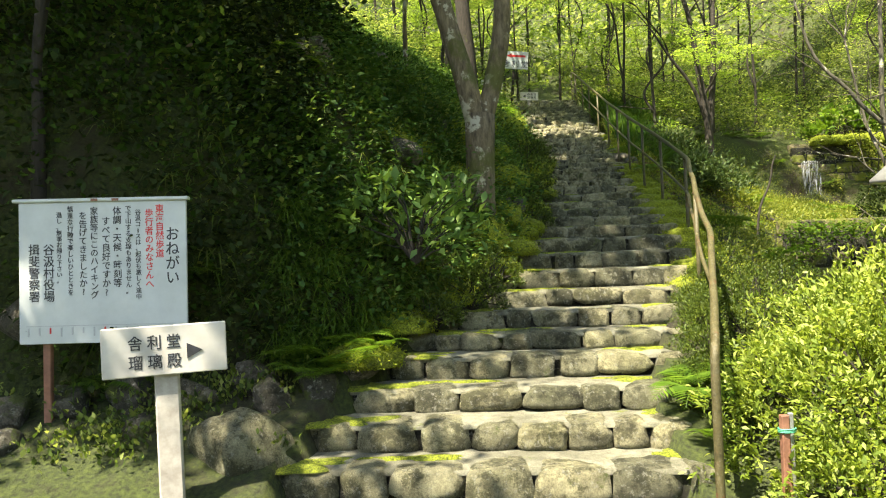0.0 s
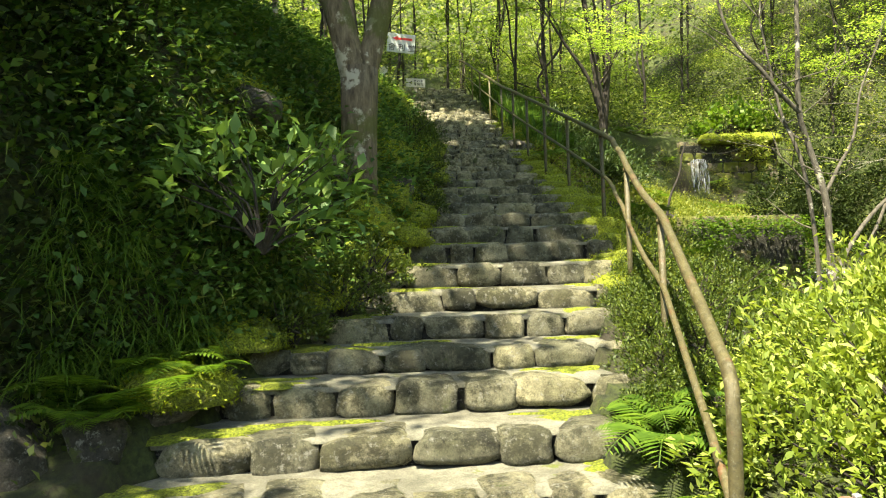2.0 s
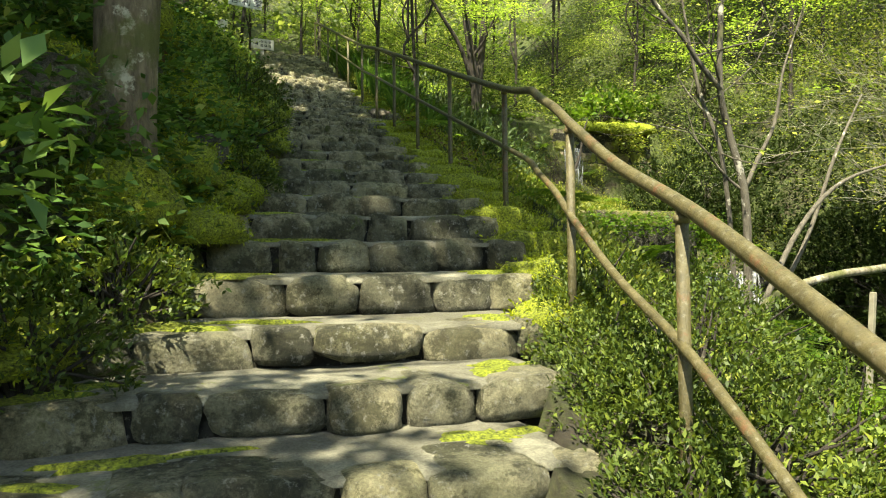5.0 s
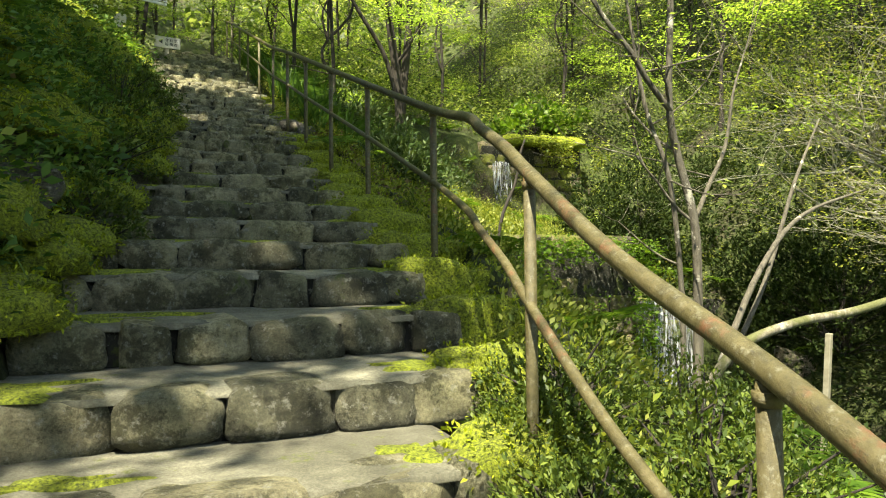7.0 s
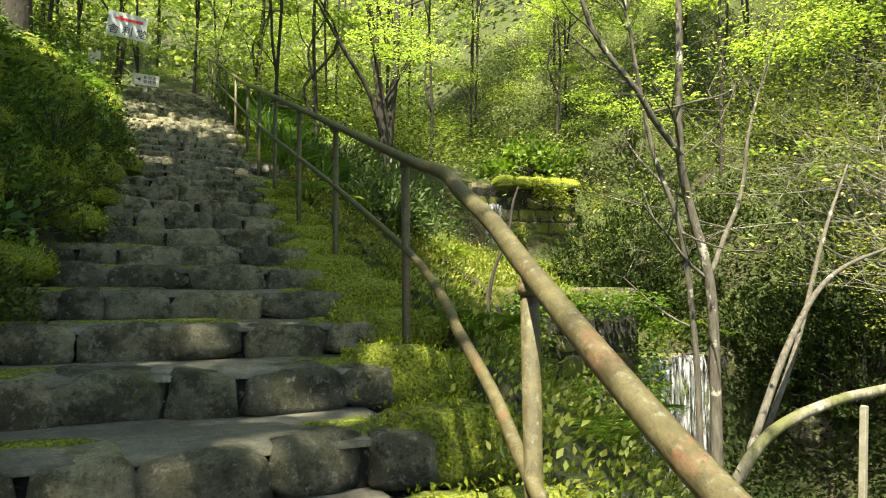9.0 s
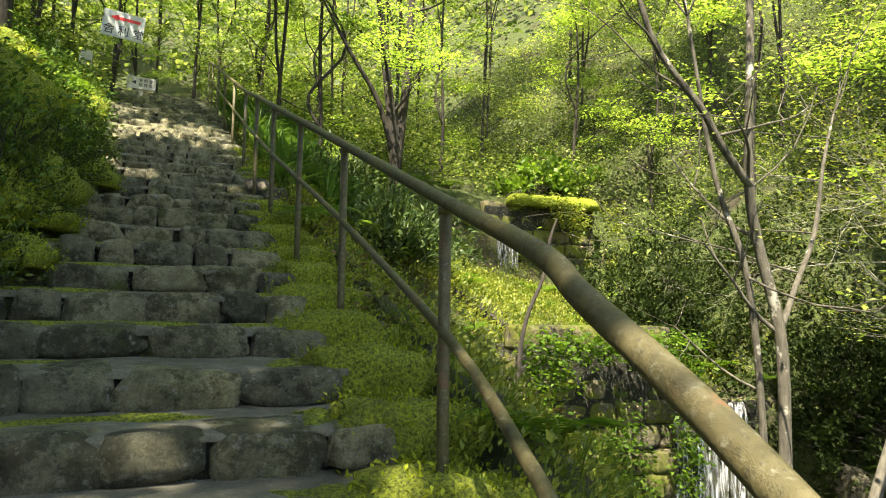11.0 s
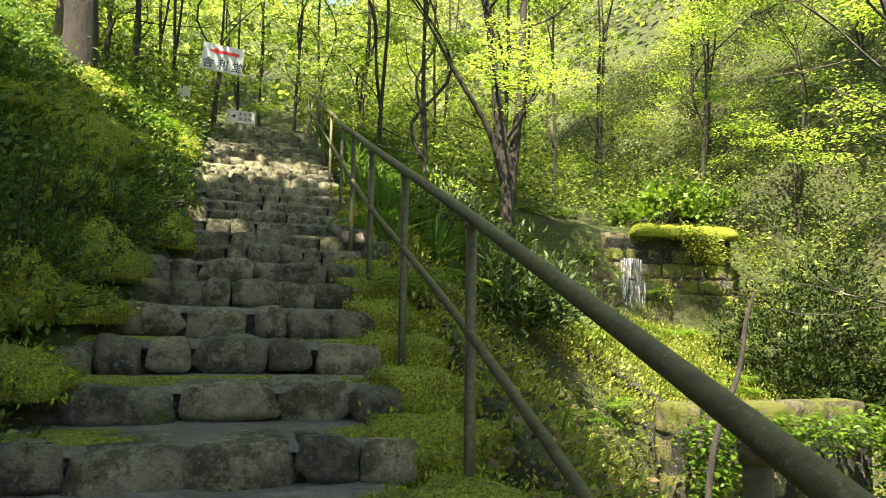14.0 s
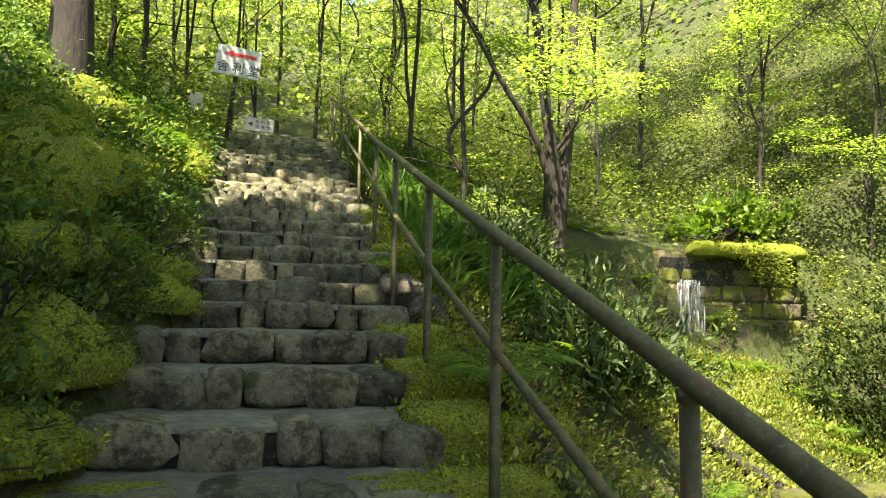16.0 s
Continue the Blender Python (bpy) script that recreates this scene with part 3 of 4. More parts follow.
c, nr = ground_points(260, -1.2, -0.2, 5.25, 6.2, on_left)
v, q = blades(c, nr, 22, 0.42, 0.9, 0.75, 0.008)
stuff("grass_clump", v, L_FERN, "dense clump of arching green grass at the foot of the bank", "grass", q)
c, nr = ground_points(1700, -3.5, 0.2, 5.25, 6.8, on_left)
stuff("bank_foot_weeds", tufts(c, nr, 7, 0.075, 0.09, 0.9, 0.0, 0.6), L_BROAD, "leafy green weeds along the foot of the bank", "weeds")

c, nr = ground_points(900, -4.0, -0.9, 4.55, 5.5, lambda x, y: fractal(x, y, 2.2) > 0.05)
stuff("ground_ivy", tufts(c, nr, 5, 0.05, 0.06, 0.9, 0.0, 0.6), L_FOREST, "small ivy and weeds among the stones", "weeds")

# right slope down to the stream
c, nr = ground_points(38000, 2.2, 11.5, 5.2, 21, lambda x, y: on_right(x, y) & (x < lerp(VALLEY_X, y) - np.where(y < 14, 2.2, 0.6)))
stuff("slope_weeds", tufts(c, nr, 4, 0.04, 0.06, 0.7, 0.0, 0.5), L_SLOPE, "low yellow-green weeds on the sunny slope", "weeds")
c, nr = ground_points(5000, 5.8, 11.6, 12.6, 19.8, lambda x, y: (y > 14.6) | (x < 8.2))
stuff("streamside_weeds", tufts(c, nr, 5, 0.06, 0.07, 0.8, 0.0, 0.5), L_SLOPE, "yellow-green weeds beside the stream", "weeds")
c, nr = ground_points(3000, 3, 14, 5, 26, lambda x, y: on_right(x, y) & ((x < lerp(VALLEY_X, y) - 2.2) | (y > 17)) & (fractal(x, y, 0.8) > -0.05))
v, q = blades(c, nr, 8, 0.26, 1.0, 0.6, 0.012)
stuff("slope_grass", v, L_GRASS, "tufts of arching grass on the slope", "grass", q)
# far bank's shade painted in through the darkened leaf colour
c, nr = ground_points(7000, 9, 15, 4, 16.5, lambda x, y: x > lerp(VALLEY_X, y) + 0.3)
stuff("shaded_bank_growth", tufts(c, nr, 5, 0.10, 0.15, 0.7, 0.3, 0.45), L_SHADE, "undergrowth on the far bank with shade painted into its leaf colour", "undergrowth")
c, nr = ground_points(23000, 9, 24, 6, 32, lambda x, y: (x > lerp(VALLEY_X, y) + 0.8) & ((y > 18.6) | (x > 14.8)))
stuff("far_bank_undergrowth", tufts(c, nr, 7, 0.08, 0.25, 0.5, 0.1, 0.6), L_FOREST, "dense green undergrowth on the far bank", "undergrowth")
c, nr = ground_points(15000, -6, 14, 21.5, 38, lambda x, y: (x < lerp(LEFT, np.minimum(y, 25)) - 0.3) | (x > lerp(RIGHT, np.minimum(y, 25)) + 0.8))
stuff("upper_undergrowth", tufts(c, nr, 7, 0.10, 0.32, 0.35, 0.05, 0.62, 1.0), L_FOREST, "mid-green leafy undergrowth on the upper slope", "undergrowth")
c, nr = ground_points(30000, -35, 60, 27, 85, lambda x, y: (y > 33) | (x > 20) | (x < -5))
stuff("far_woods", tufts(c, nr, 4, 0.32, 0.9, 0.5, 0.0, 0.65, 1.0), L_FOREST, "distant green woods on the hillside", "woods")


def shrub(name, mat, centre, size, n, leaf, width, label, twig=BARK_DARK, hollow=0.55, cat="shrub", rosette=14):
    """A shrub: twigs from one root, leaves in rosettes near an uneven outer shell."""
    root = tagged(new(name), label, cat)
    root.matrix_basis = pose(*centre)
    bm = bmesh.new()
    m = max(n // rosette, 20)
    d = unit(rng.normal(size=(m, 3)))
    d[:, 2] = np.abs(d[:, 2]) * 0.95 + 0.02
    lump = 1 + 0.22 * np.sin(d[:, 0] * 5.1 + 1) * np.cos(d[:, 1] * 4.3) + rng.normal(size=m) * 0.07
    rad = lump * (hollow + (1 - hollow) * rng.uniform(0, 1, m) ** 0.4)
    tips = d * rad[:, None] * np.array(size)
    for t in tips[:: max(1, m // 40)]:
        mid = t * 0.5 + rng.normal(size=3) * 0.04
        tube(bm, [(0, 0, -0.15), tuple(mid * (0.7, 0.7, 1)), tuple(t)], [0.012, 0.008, 0.003], 5, False)
    part("stem", bm, twig, root)
    per = n // m
    c = np.repeat(tips, per, 0)
    dd = np.repeat(d, per, 0)
    way = dd * 0.6 + rng.normal(size=c.shape) * 0.55 + (0, 0, 0.25)
    base = c + rng.normal(size=c.shape) * leaf * (0.5 if rosette < 20 else 0.75)
    leaf_mesh("foliage", leaf_quads(base, way, leaf * rng.uniform(0.6, 1.25, len(c)), width), mat, root)
    return root


def g(x, y, dz=0.0):
    return (x, y, float(land(x, y)) + dz)


AZ = "rounded azalea bush with bright yellow-green new leaves"
shrub("azalea_bush", L_AZALEA, g(2.75, 4.25), (0.95, 0.8, 1.30), 15000, 0.05, 0.40, AZ, hollow=0.8, rosette=26)
shrub("azalea_bush", L_AZALEA, g(3.35, 5.1), (0.9, 0.8, 1.15), 11000, 0.05, 0.40, AZ, hollow=0.8, rosette=26)
shrub("azalea_bush", L_AZALEA, g(2.35, 3.65), (0.5, 0.45, 0.72), 5000, 0.048, 0.40, AZ, hollow=0.8, rosette=26)
BX = "low dark-green small-leaved shrub beside the steps"
for x, y, s in ((2.55, 6.75, 0.28), (2.74, 7.2, 0.26), (2.42, 6.45, 0.26), (2.95, 7.35, 0.34), (2.0, 5.3, 0.27), (2.2, 5.75, 0.3), (2.4, 6.2, 0.3), (2.35, 5.35, 0.42), (2.6, 5.9, 0.5), (2.75, 6.4, 0.48), (3.05, 6.75, 0.5), (2.15, 5.0, 0.36), (3.3, 6.2, 0.55), (3.5, 7.3, 0.5)):
    shrub("low_shrub", L_BOX, g(x, y, -0.1), (s, s, s * 0.95), 4200, 0.027, 0.42, BX, hollow=0.7, rosette=20)
BL = "low dark azalea shrub at the foot of the bank"
for x, y, s in ((0.35, 6.85, 0.38), (0.62, 7.4, 0.36), (0.0, 6.45, 0.32), (1.35, 10.9, 0.5), (1.5, 12.2, 0.55), (1.2, 9.6, 0.4), (1.75, 13.6, 0.5), (1.55, 12.9, 0.6), (1.9, 15.4, 0.5)):
    shrub("bank_shrub", L_BOX, g(x, y, -0.05), (s, s, s), 2600, 0.035, 0.45, BL)
RH = "leathery-leaved rhododendron shrub beside the railing"
for x, y, s in ((5.55, 15.2, 0.95), (5.0, 14.4, 0.62), (5.1, 16.6, 0.8)):
    shrub("rhododendron", L_RHODO, g(x, y, -0.1), (s, s, s * 0.98), 3600, 0.115, 0.27, RH, hollow=0.4)
shrub("broadleaf_shrub", L_PALE, (-0.1, 6.35, 1.7), (0.6, 0.35, 0.75), 400, 0.125, 0.46, "leggy broad-leaved shrub with large light-green leaves on the bank", hollow=0.3)
for x, y, s in ((11.9, 21.7, 0.9), (13.0, 22.2, 0.8)):
    shrub("broadleaf_shrub", L_FERN, g(x, y, 0.1), (s * 1.2, s, s), 900, 0.17, 0.6, "bright broad-leaved shrub above the mossy ledge", hollow=0.4)


# shade is in the leaf colour; last three bushes fill a dark hollow
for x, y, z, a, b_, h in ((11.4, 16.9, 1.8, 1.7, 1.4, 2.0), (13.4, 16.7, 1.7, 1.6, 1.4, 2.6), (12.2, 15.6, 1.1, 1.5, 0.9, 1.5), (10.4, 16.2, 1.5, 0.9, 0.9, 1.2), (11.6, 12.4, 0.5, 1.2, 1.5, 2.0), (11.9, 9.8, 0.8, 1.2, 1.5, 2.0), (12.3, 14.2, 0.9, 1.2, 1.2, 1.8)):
    shrub("dark_bush", L_SHADE, (x, y, z), (a, b_, h), 11000, 0.075, 0.5, "dense green bush overhanging the stream bank, its shade put into the leaf colour", hollow=0.7, cat="bush")


# ---- ferns ----
def fern_mesh(seed, fronds=9, length=0.5):
    r = np.random.default_rng(seed)
    vs = []
    for k in range(fronds):
        a = 2 * math.pi * k / fronds + r.uniform(-0.3, 0.3)
        L = length * r.uniform(0.7, 1.15)
        out = np.array((math.cos(a), math.sin(a), 0.0))
        t = np.linspace(0.08, 1, 17)[:, None]
        spine = out * L * t * 0.85 + np.array((0, 0, 1.0)) * L * (1.05 * t - 0.85 * t * t)
        tang = unit(np.gradient(spine, axis=0))
        side = unit(np.cross(tang, (0, 0, 1.0)))
        ll = L * 0.30 * np.sin(np.pi * np.clip(t * 0.86 + 0.12, 0, 1)) + 0.008
        for sg in (-1, 1):
            way = side * sg + tang * 0.45 + (0, 0, -0.12)
            vs.append(leaf_quads(spine, way, ll[:, 0], 0.20, 0.04, np.tile((0, 0, 1.0), (len(t), 1))))
        w = side * 0.0025
        vs.append(np.stack([spine[:-1] - w[:-1], spine[:-1] + w[:-1], spine[1:] + w[1:], spine[1:] - w[1:]], 1).reshape(-1, 3))
    return np.concatenate(vs)


FERNS = []
for k in range(4):
    ob = leaf_mesh("fern", fern_mesh(k, 7 + k, 0.5), L_FERN)
    FERNS.append(tagged(ob, "green fern with arching fronds on the slope", "fern", "ferns"))
fern_used = set()


def fern_at(x, y, z, s, k):
    m = pose(x, y, z, rng.uniform(-12, 12), rng.uniform(-12, 12), rng.uniform(0, 360)) @ Matrix.Scale(s, 4)
    if k not in fern_used:
        fern_used.add(k)
        FERNS[k].matrix_basis = m
    else:
        o = FERNS[k].copy()
        scene.collection.objects.link(o)
        o.matrix_basis = m


for x, y, s in ((-0.55, 5.45, 0.85), (-0.75, 5.35, 0.8), (-0.4, 5.7, 0.8), (-0.6, 5.75, 0.9), (-1.0, 5.55, 0.8), (-0.9, 5.4, 0.7), (-0.5, 5.9, 0.7), (-1.9, 5.6, 0.9), (-2.3, 5.3, 0.8),
                (1.86, 4.95, 0.9), (1.92, 5.15, 0.75), (1.8, 4.5, 0.5), (4.4, 6.9, 1.5), (4.0, 6.4, 1.3), (4.8, 7.5, 1.5), (4.3, 7.8, 1.3), (5.2, 7.2, 1.4), (4.6, 6.2, 1.3), (3.9, 8.4, 1.0), (3.7, 9.2, 0.8), (3.9, 7.2, 1.1)):
    fern_at(*g(x, y, 0.05), s, int(rng.integers(4)))
c, _ = ground_points(120, -4, 2.2, 5.2, 22, lambda x, y: on_left(x, y))
for p in c:
    fern_at(*p, rng.uniform(0.5, 1.0), int(rng.integers(4)))
c, _ = ground_points(90, 3.5, 12, 6, 22, on_right)
for p in c:
    fern_at(*p, rng.uniform(0.5, 1.1), int(rng.integers(4)))


# ---- trees ----
def grow(bm, start, way, length, radius, depth, tips, bend=0.25, forks=3, sides=6):
    """A limb that bends, tapers and forks; its ends are put into tips."""
    pts, rad = [Vector(start)], [radius]
    d = Vector(way).normalized()
    n = 5
    for k in range(n):
        d = (d + Vector(rng.normal(size=3)) * bend * 0.45 + Vector((0, 0, 0.05))).normalized()
        pts.append(pts[-1] + d * (length / n))
        rad.append(radius * (1 - 0.55 * (k + 1) / n))
    tube(bm, pts, rad, max(4, sides), False)
    if depth == 0:
        tips += [tuple(p) for p in pts[2:]]
        return
    if depth == 1:
        tips.append(tuple(pts[3]))
    for k in range(forks):
        j = n - (k % 3)
        a = (d + Vector(rng.normal(size=3)) * 0.75).normalized()
        a.z = a.z * 0.6 + 0.12
        grow(bm, pts[j], a, length * rng.uniform(0.55, 0.8), rad[j] * 0.72, depth - 1, tips, bend, forks, sides - 1)


def sprays(tips, per, leaf, flat=0.25, spread=0.4, width=0.55, base=(0, 0, 0)):
    """Flat layered sprays of leaves round branch ends."""
    tips = np.array(tips)[rng.permutation(len(tips))[: max(1, len(tips) * 2 // 5)]]
    c = np.repeat(tips, per * 5 // 2, 0)
    a, q = rng.uniform(0, 2 * math.pi, len(c)), np.sqrt(rng.uniform(0, 1, len(c))) * spread * 1.25
    long = np.repeat(rng.uniform(0.5, 1.0, len(tips)), per * 5 // 2)
    off = np.stack([np.cos(a) * q, np.sin(a) * q * long, rng.normal(size=len(c)) * spread * flat], 1)
    off[:, 2] -= 0.16 * (off[:, 0] ** 2 + off[:, 1] ** 2)
    c = c + off
    w = c + np.array(base)
    mid = (lerp(LEFT, w[:, 1]) + lerp(RIGHT, w[:, 1])) / 2
    c = c[~((np.abs(w[:, 0] - mid) < 2.3) & (w[:, 2] < lerp(PROFILE, w[:, 1]) + 3.3) & (w[:, 1] < 26))]
    way = rng.normal(size=c.shape) * np.array((1, 1, 0.2)) + (0, 0, -0.12)
    up = rng.normal(size=c.shape) * 0.22 + (0, 0, 1)
    return leaf_quads(c, way, leaf * rng.uniform(0.6, 1.25, len(c)), width, 0.06, up)


def tree(name, base, stems, bark, leafmat, label, per=26, leaf=0.1, spread=0.45, forks=3, depth=3, flat=0.25, limbs=(0.34, 0.5, 0.66, 0.84)):
    root = tagged(new(name), label, "tree")
    root.matrix_basis = pose(*base)
    bm, tips = bmesh.new(), []
    for pts, rad in stems:
        ln = bowed(pts, 4)
        rr = list(np.interp(np.linspace(0, 1, len(ln)), np.linspace(0, 1, len(rad)), rad))
        tube(bm, ln, rr, 10)
        end, d = ln[-1], ln[-1] - ln[-3]
        for k in range(forks if len(ln) > 10 else 0):
            grow(bm, end, d.normalized() + Vector(rng.normal(size=3)) * 0.5, rng.uniform(0.8, 1.4) * max(1.0, d.length * 2), rr[-1] * 0.8, depth - 1, tips, 0.25, forks)
        for j in [int(len(ln) * f) for f in limbs if len(ln) > 14]:
            grow(bm, ln[j], Vector(rng.normal(size=3) * np.array((1, 1, 0.25))) + Vector((0, 0, 0.3)), rng.uniform(0.8, 1.5), rr[j] * 0.4, depth - 2, tips, 0.3, forks)
    part("trunk", bm, bark, root)
    if per:
        leaf_mesh("crown", sprays(tips, per, leaf, flat, spread, 0.55, base), leafmat, root)
    return root


# the big pale tree on the bank by the steps, forking low
tree("bank_tree", (0.58, 8.35, 1.75),
     [([(0, 0, -0.3), (0.0, 0, 0.3), (0.03, 0.05, 1.5)], [0.32, 0.20, 0.165, 0.18]),
      ([(0.0, 0.02, 1.35), (-0.12, 0.05, 1.9), (-0.33, 0.1, 2.7), (-0.5, 0.1, 3.6), (-0.6, 0.3, 5.2)], [0.13, 0.13, 0.115, 0.10, 0.07]),
      ([(0.05, 0.05, 1.35), (0.2, 0.1, 1.9), (0.33, 0.1, 2.6), (0.36, 0.2, 3.6), (0.6, 0.4, 5.4)], [0.11, 0.11, 0.105, 0.09, 0.06])],
     BARK_BIG, L_FOREST, "pale lichen-patched tree forking low on the mossy bank", 70, 0.1, 0.5, limbs=(0.8,))
# white-barked thin tree by the stream
tree("stream_tree", (7.1, 10.85, 0.6),
     [([(0.0, 0, -0.3), (0.0, 0, 0.8), (-0.05, 0, 1.65), (-0.25, 0.05, 2.4), (-0.40, 0, 2.9), (-0.38, 0, 4.0), (-0.3, 0.1, 5.5)], [0.06, 0.05, 0.047, 0.042, 0.037, 0.032, 0.02]),
      ([(-0.38, 0, 2.8), (-0.7, 0, 3.1), (-0.9, 0, 3.35), (-1.33, 0.1, 3.9), (-1.6, 0.1, 4.8)], [0.032, 0.03, 0.028, 0.024, 0.014]),
      ([(-0.03, 0, 1.7), (0.2, 0.05, 2.05), (0.5, 0.1, 2.5), (0.62, 0.1, 3.1), (0.9, 0.2, 3.6)], [0.026, 0.024, 0.02, 0.015, 0.008]),
      ([(-0.1, 0.1, -0.2), (-0.13, 0.1, 0.9), (-0.3, 0.1, 2.1), (-0.55, 0.2, 2.9), (-0.75, 0.3, 4.2)], [0.033, 0.03, 0.027, 0.022, 0.013])],
     BARK_WHITE, L_FOREST, "slender whitish multi-stemmed tree beside the stream", 3, 0.06, 0.4, 4, 3)
# dark multi-stemmed maple above the rail
tree("maple_tree", (6.95, 18.7, 4.4),
     [([(0, 0, -0.3), (0, 0, 0.5), (-0.1, 0, 1.3), (-0.22, 0, 2.1), (-0.4, 0, 3.4), (-0.7, 0.1, 4.6), (-0.9, 0.2, 6.2)], [0.12, 0.1, 0.085, 0.075, 0.06, 0.05, 0.03]),
      ([(0.03, 0, 0.3), (0.12, 0, 1.3), (0.2, 0, 2.2), (0.28, 0.1, 3.7), (0.4, 0.2, 5.8)], [0.09, 0.08, 0.07, 0.055, 0.03]),
      ([(-0.05, 0, 0.6), (-0.35, 0, 1.5), (-0.9, 0, 2.3), (-1.4, 0, 3.1)], [0.05, 0.045, 0.035, 0.02])],
     BARK_DARK, L_MAPLE, "dark-stemmed maple with bright yellow-green layered leaves", 70, 0.065, 0.42, 3, 3, 0.07)


def maple(x, y, h, per=34, mat=L_MAPLE, label="slim dark maple with sunlit yellow-green leaves", leaf=0.12, lean=(0, 0), spread=0.55, bark=BARK_DARK, limbs=(0.34, 0.5, 0.66, 0.84)):
    lx, ly = lean
    stems = [([(0, 0, -0.4), (0.02, 0, h * 0.1), (0.03, 0, h * 0.2), (lx * 0.4 + rng.uniform(-0.15, 0.15), ly * 0.4, h * 0.5), (lx, ly, h * 0.78)], [0.007 * h + 0.02, 0.045, 0.038, 0.032, 0.02])]
    stems.append(([(0.02, 0, h * 0.18), (rng.uniform(-0.2, 0.2), 0.05, h * 0.3), (rng.uniform(-0.6, 0.6), rng.uniform(-0.4, 0.4), h * 0.5), (rng.uniform(-1.1, 1.1), rng.uniform(-0.8, 0.8), h * 0.75)], [0.034, 0.03, 0.026, 0.016]))
    return tree("maple_tree", g(x, y), stems, bark, mat, label, per, leaf, spread, 3, 3, 0.07, limbs)


for x, y, h in ((5.7, 19.2, 5), (5.5, 21.5, 6), (8.2, 21.8, 7), (4.6, 27.5, 7), (3.2, 29.5, 6), (6.2, 26.5, 6), (13.6, 22.5, 6), (7.2, 24.5, 7), (2.6, 28.5, 7), (5.6, 30, 8), (10.2, 23.5, 7)):
    maple(x, y, h, 52, leaf=0.07, spread=0.45)
protos = [maple(9.5, 25.5, 7.5, 26, leaf=0.10, spread=0.5), maple(-0.4, 25.5, 6.0, 26, leaf=0.10, spread=0.5), maple(12.5, 25.5, 8, 26, L_FOREST, "leafy green tree on the wooded hillside", 0.10), maple(16, 18, 8, 26, L_FOREST, "leafy green tree on the wooded hillside", 0.10)]
spots = ((-1.5, 27), (1.0, 31), (9, 29), (12, 29), (15, 24), (17, 21), (15.5, 15), (17.5, 13), (19, 17), (3, 35), (-2.5, 31), (15.5, 11), (17, 8), (14.5, 20.5), (13.5, 27), (16, 26), (14.5, 17.5), (6.5, 28), (4, 32), (10, 31), (13.6, 12.6), (13.4, 9.8))
for k, (x, y) in enumerate(spots):
    copy_thing(protos[k % 4], Matrix.Translation(g(x, y)) @ Matrix.Rotation(rng.uniform(0, 6.28), 4, "Z") @ Matrix.Scale(rng.uniform(0.85, 1.35), 4))
# low spreading maples whose crowns hang over the far bank
for x, y, h, lx in ((12.6, 11.0, 5.6, -1.4), (12.8, 8.8, 5.4, -1.2), (15.2, 14.6, 6.5, -0.8)):
    maple(x, y, h, 60, L_MAPLE, "spreading maple with layered sunlit leaves over the stream", 0.06, (lx, -0.3), 0.5)
# dark stems at the head of the steps
for x, y, lx in ((0.7, 21.6, -0.7), (1.1, 22.4, -0.5), (0.9, 24.2, 0.3), (1.6, 25.8, 0.2), (0.2, 20.5, -0.9)):
    maple(x, y, 6.0, 44, L_MAPLE, "thin dark tree at the head of the steps", 0.08, (lx, 0.3), 0.45)
tree("bank_tree", g(0.86, 18.0), [([(0, 0, -0.5), (0, 0, 0.8), (-0.1, 0, 2.2), (-0.2, 0.1, 4.2), (-0.1, 0.1, 6.5)], [0.25, 0.20, 0.18, 0.16, 0.12])],
     BARK_DARK, L_FOREST, "dark thick-trunked tree on the bank near the top", 60, 0.1, 0.55, limbs=(0.6, 0.8))
# an added tree, mostly out of view, whose light crown dapples the lower steps
maple(-2.9, 5.5, 6.4, 34, L_FOREST, "thin-crowned tree added on the bank to dapple the lower steps", 0.15, (1.5, -0.9), 0.6, BARK_DARK, (0.7, 0.85))
# trees added up the bank, mostly out of view, whose crowns shade the steps
for x, y, h in ((-3.2, 6.9, 6.5), (-1.9, 9.6, 6.0), (-2.2, 7.9, 6.0), (-0.5, 13.7, 6.5), (0.3, 19.6, 8.0), (-5.4, 4.6, 7), (-6.4, 5.6, 8), (-4.6, 6.4, 7), (-3.9, 8.8, 7), (-5.6, 10.5, 7), (-4.4, 12.5, 6)):
    maple(x, y, h, 44, L_FOREST, "broadleaf tree added high on the bank to cast shade", 0.19, (0.6, -0.4), 0.75, BARK_BIG, (0.6, 0.72, 0.86))


def bare_twigs(x, y, z, reach, label):
    root = tagged(new("bare_shrub"), label, "shrub")
    root.matrix_basis = pose(x, y, z)
    bm, tips = bmesh.new(), []
    for k in range(12):
        a = math.pi * (0.75 + 0.5 * k / 11) + rng.uniform(-0.2, 0.2)
        grow(bm, (0, 0, 0.1 * k), (math.cos(a), math.sin(a) * 0.5, 0.12), reach * rng.uniform(0.7, 1.1), 0.021, 3, tips, 0.3, 3, 6)
    part("stem", bm, TWIG, root)
    leaf_mesh("foliage", sprays(tips, 3, 0.05, 0.3, 0.25, 0.5, (x, y, z)), L_SLOPE, root)


bare_twigs(11.7, 11.9, 2.5, 1.8, "bare pale twiggy shrub leaning over the stream")
bare_twigs(11.9, 10.7, 2.7, 1.8, "bare pale twiggy shrub leaning over the stream")
bare_twigs(10.8, 9.9, 1.5, 1.4, "bare pale twiggy shrub leaning over the stream")


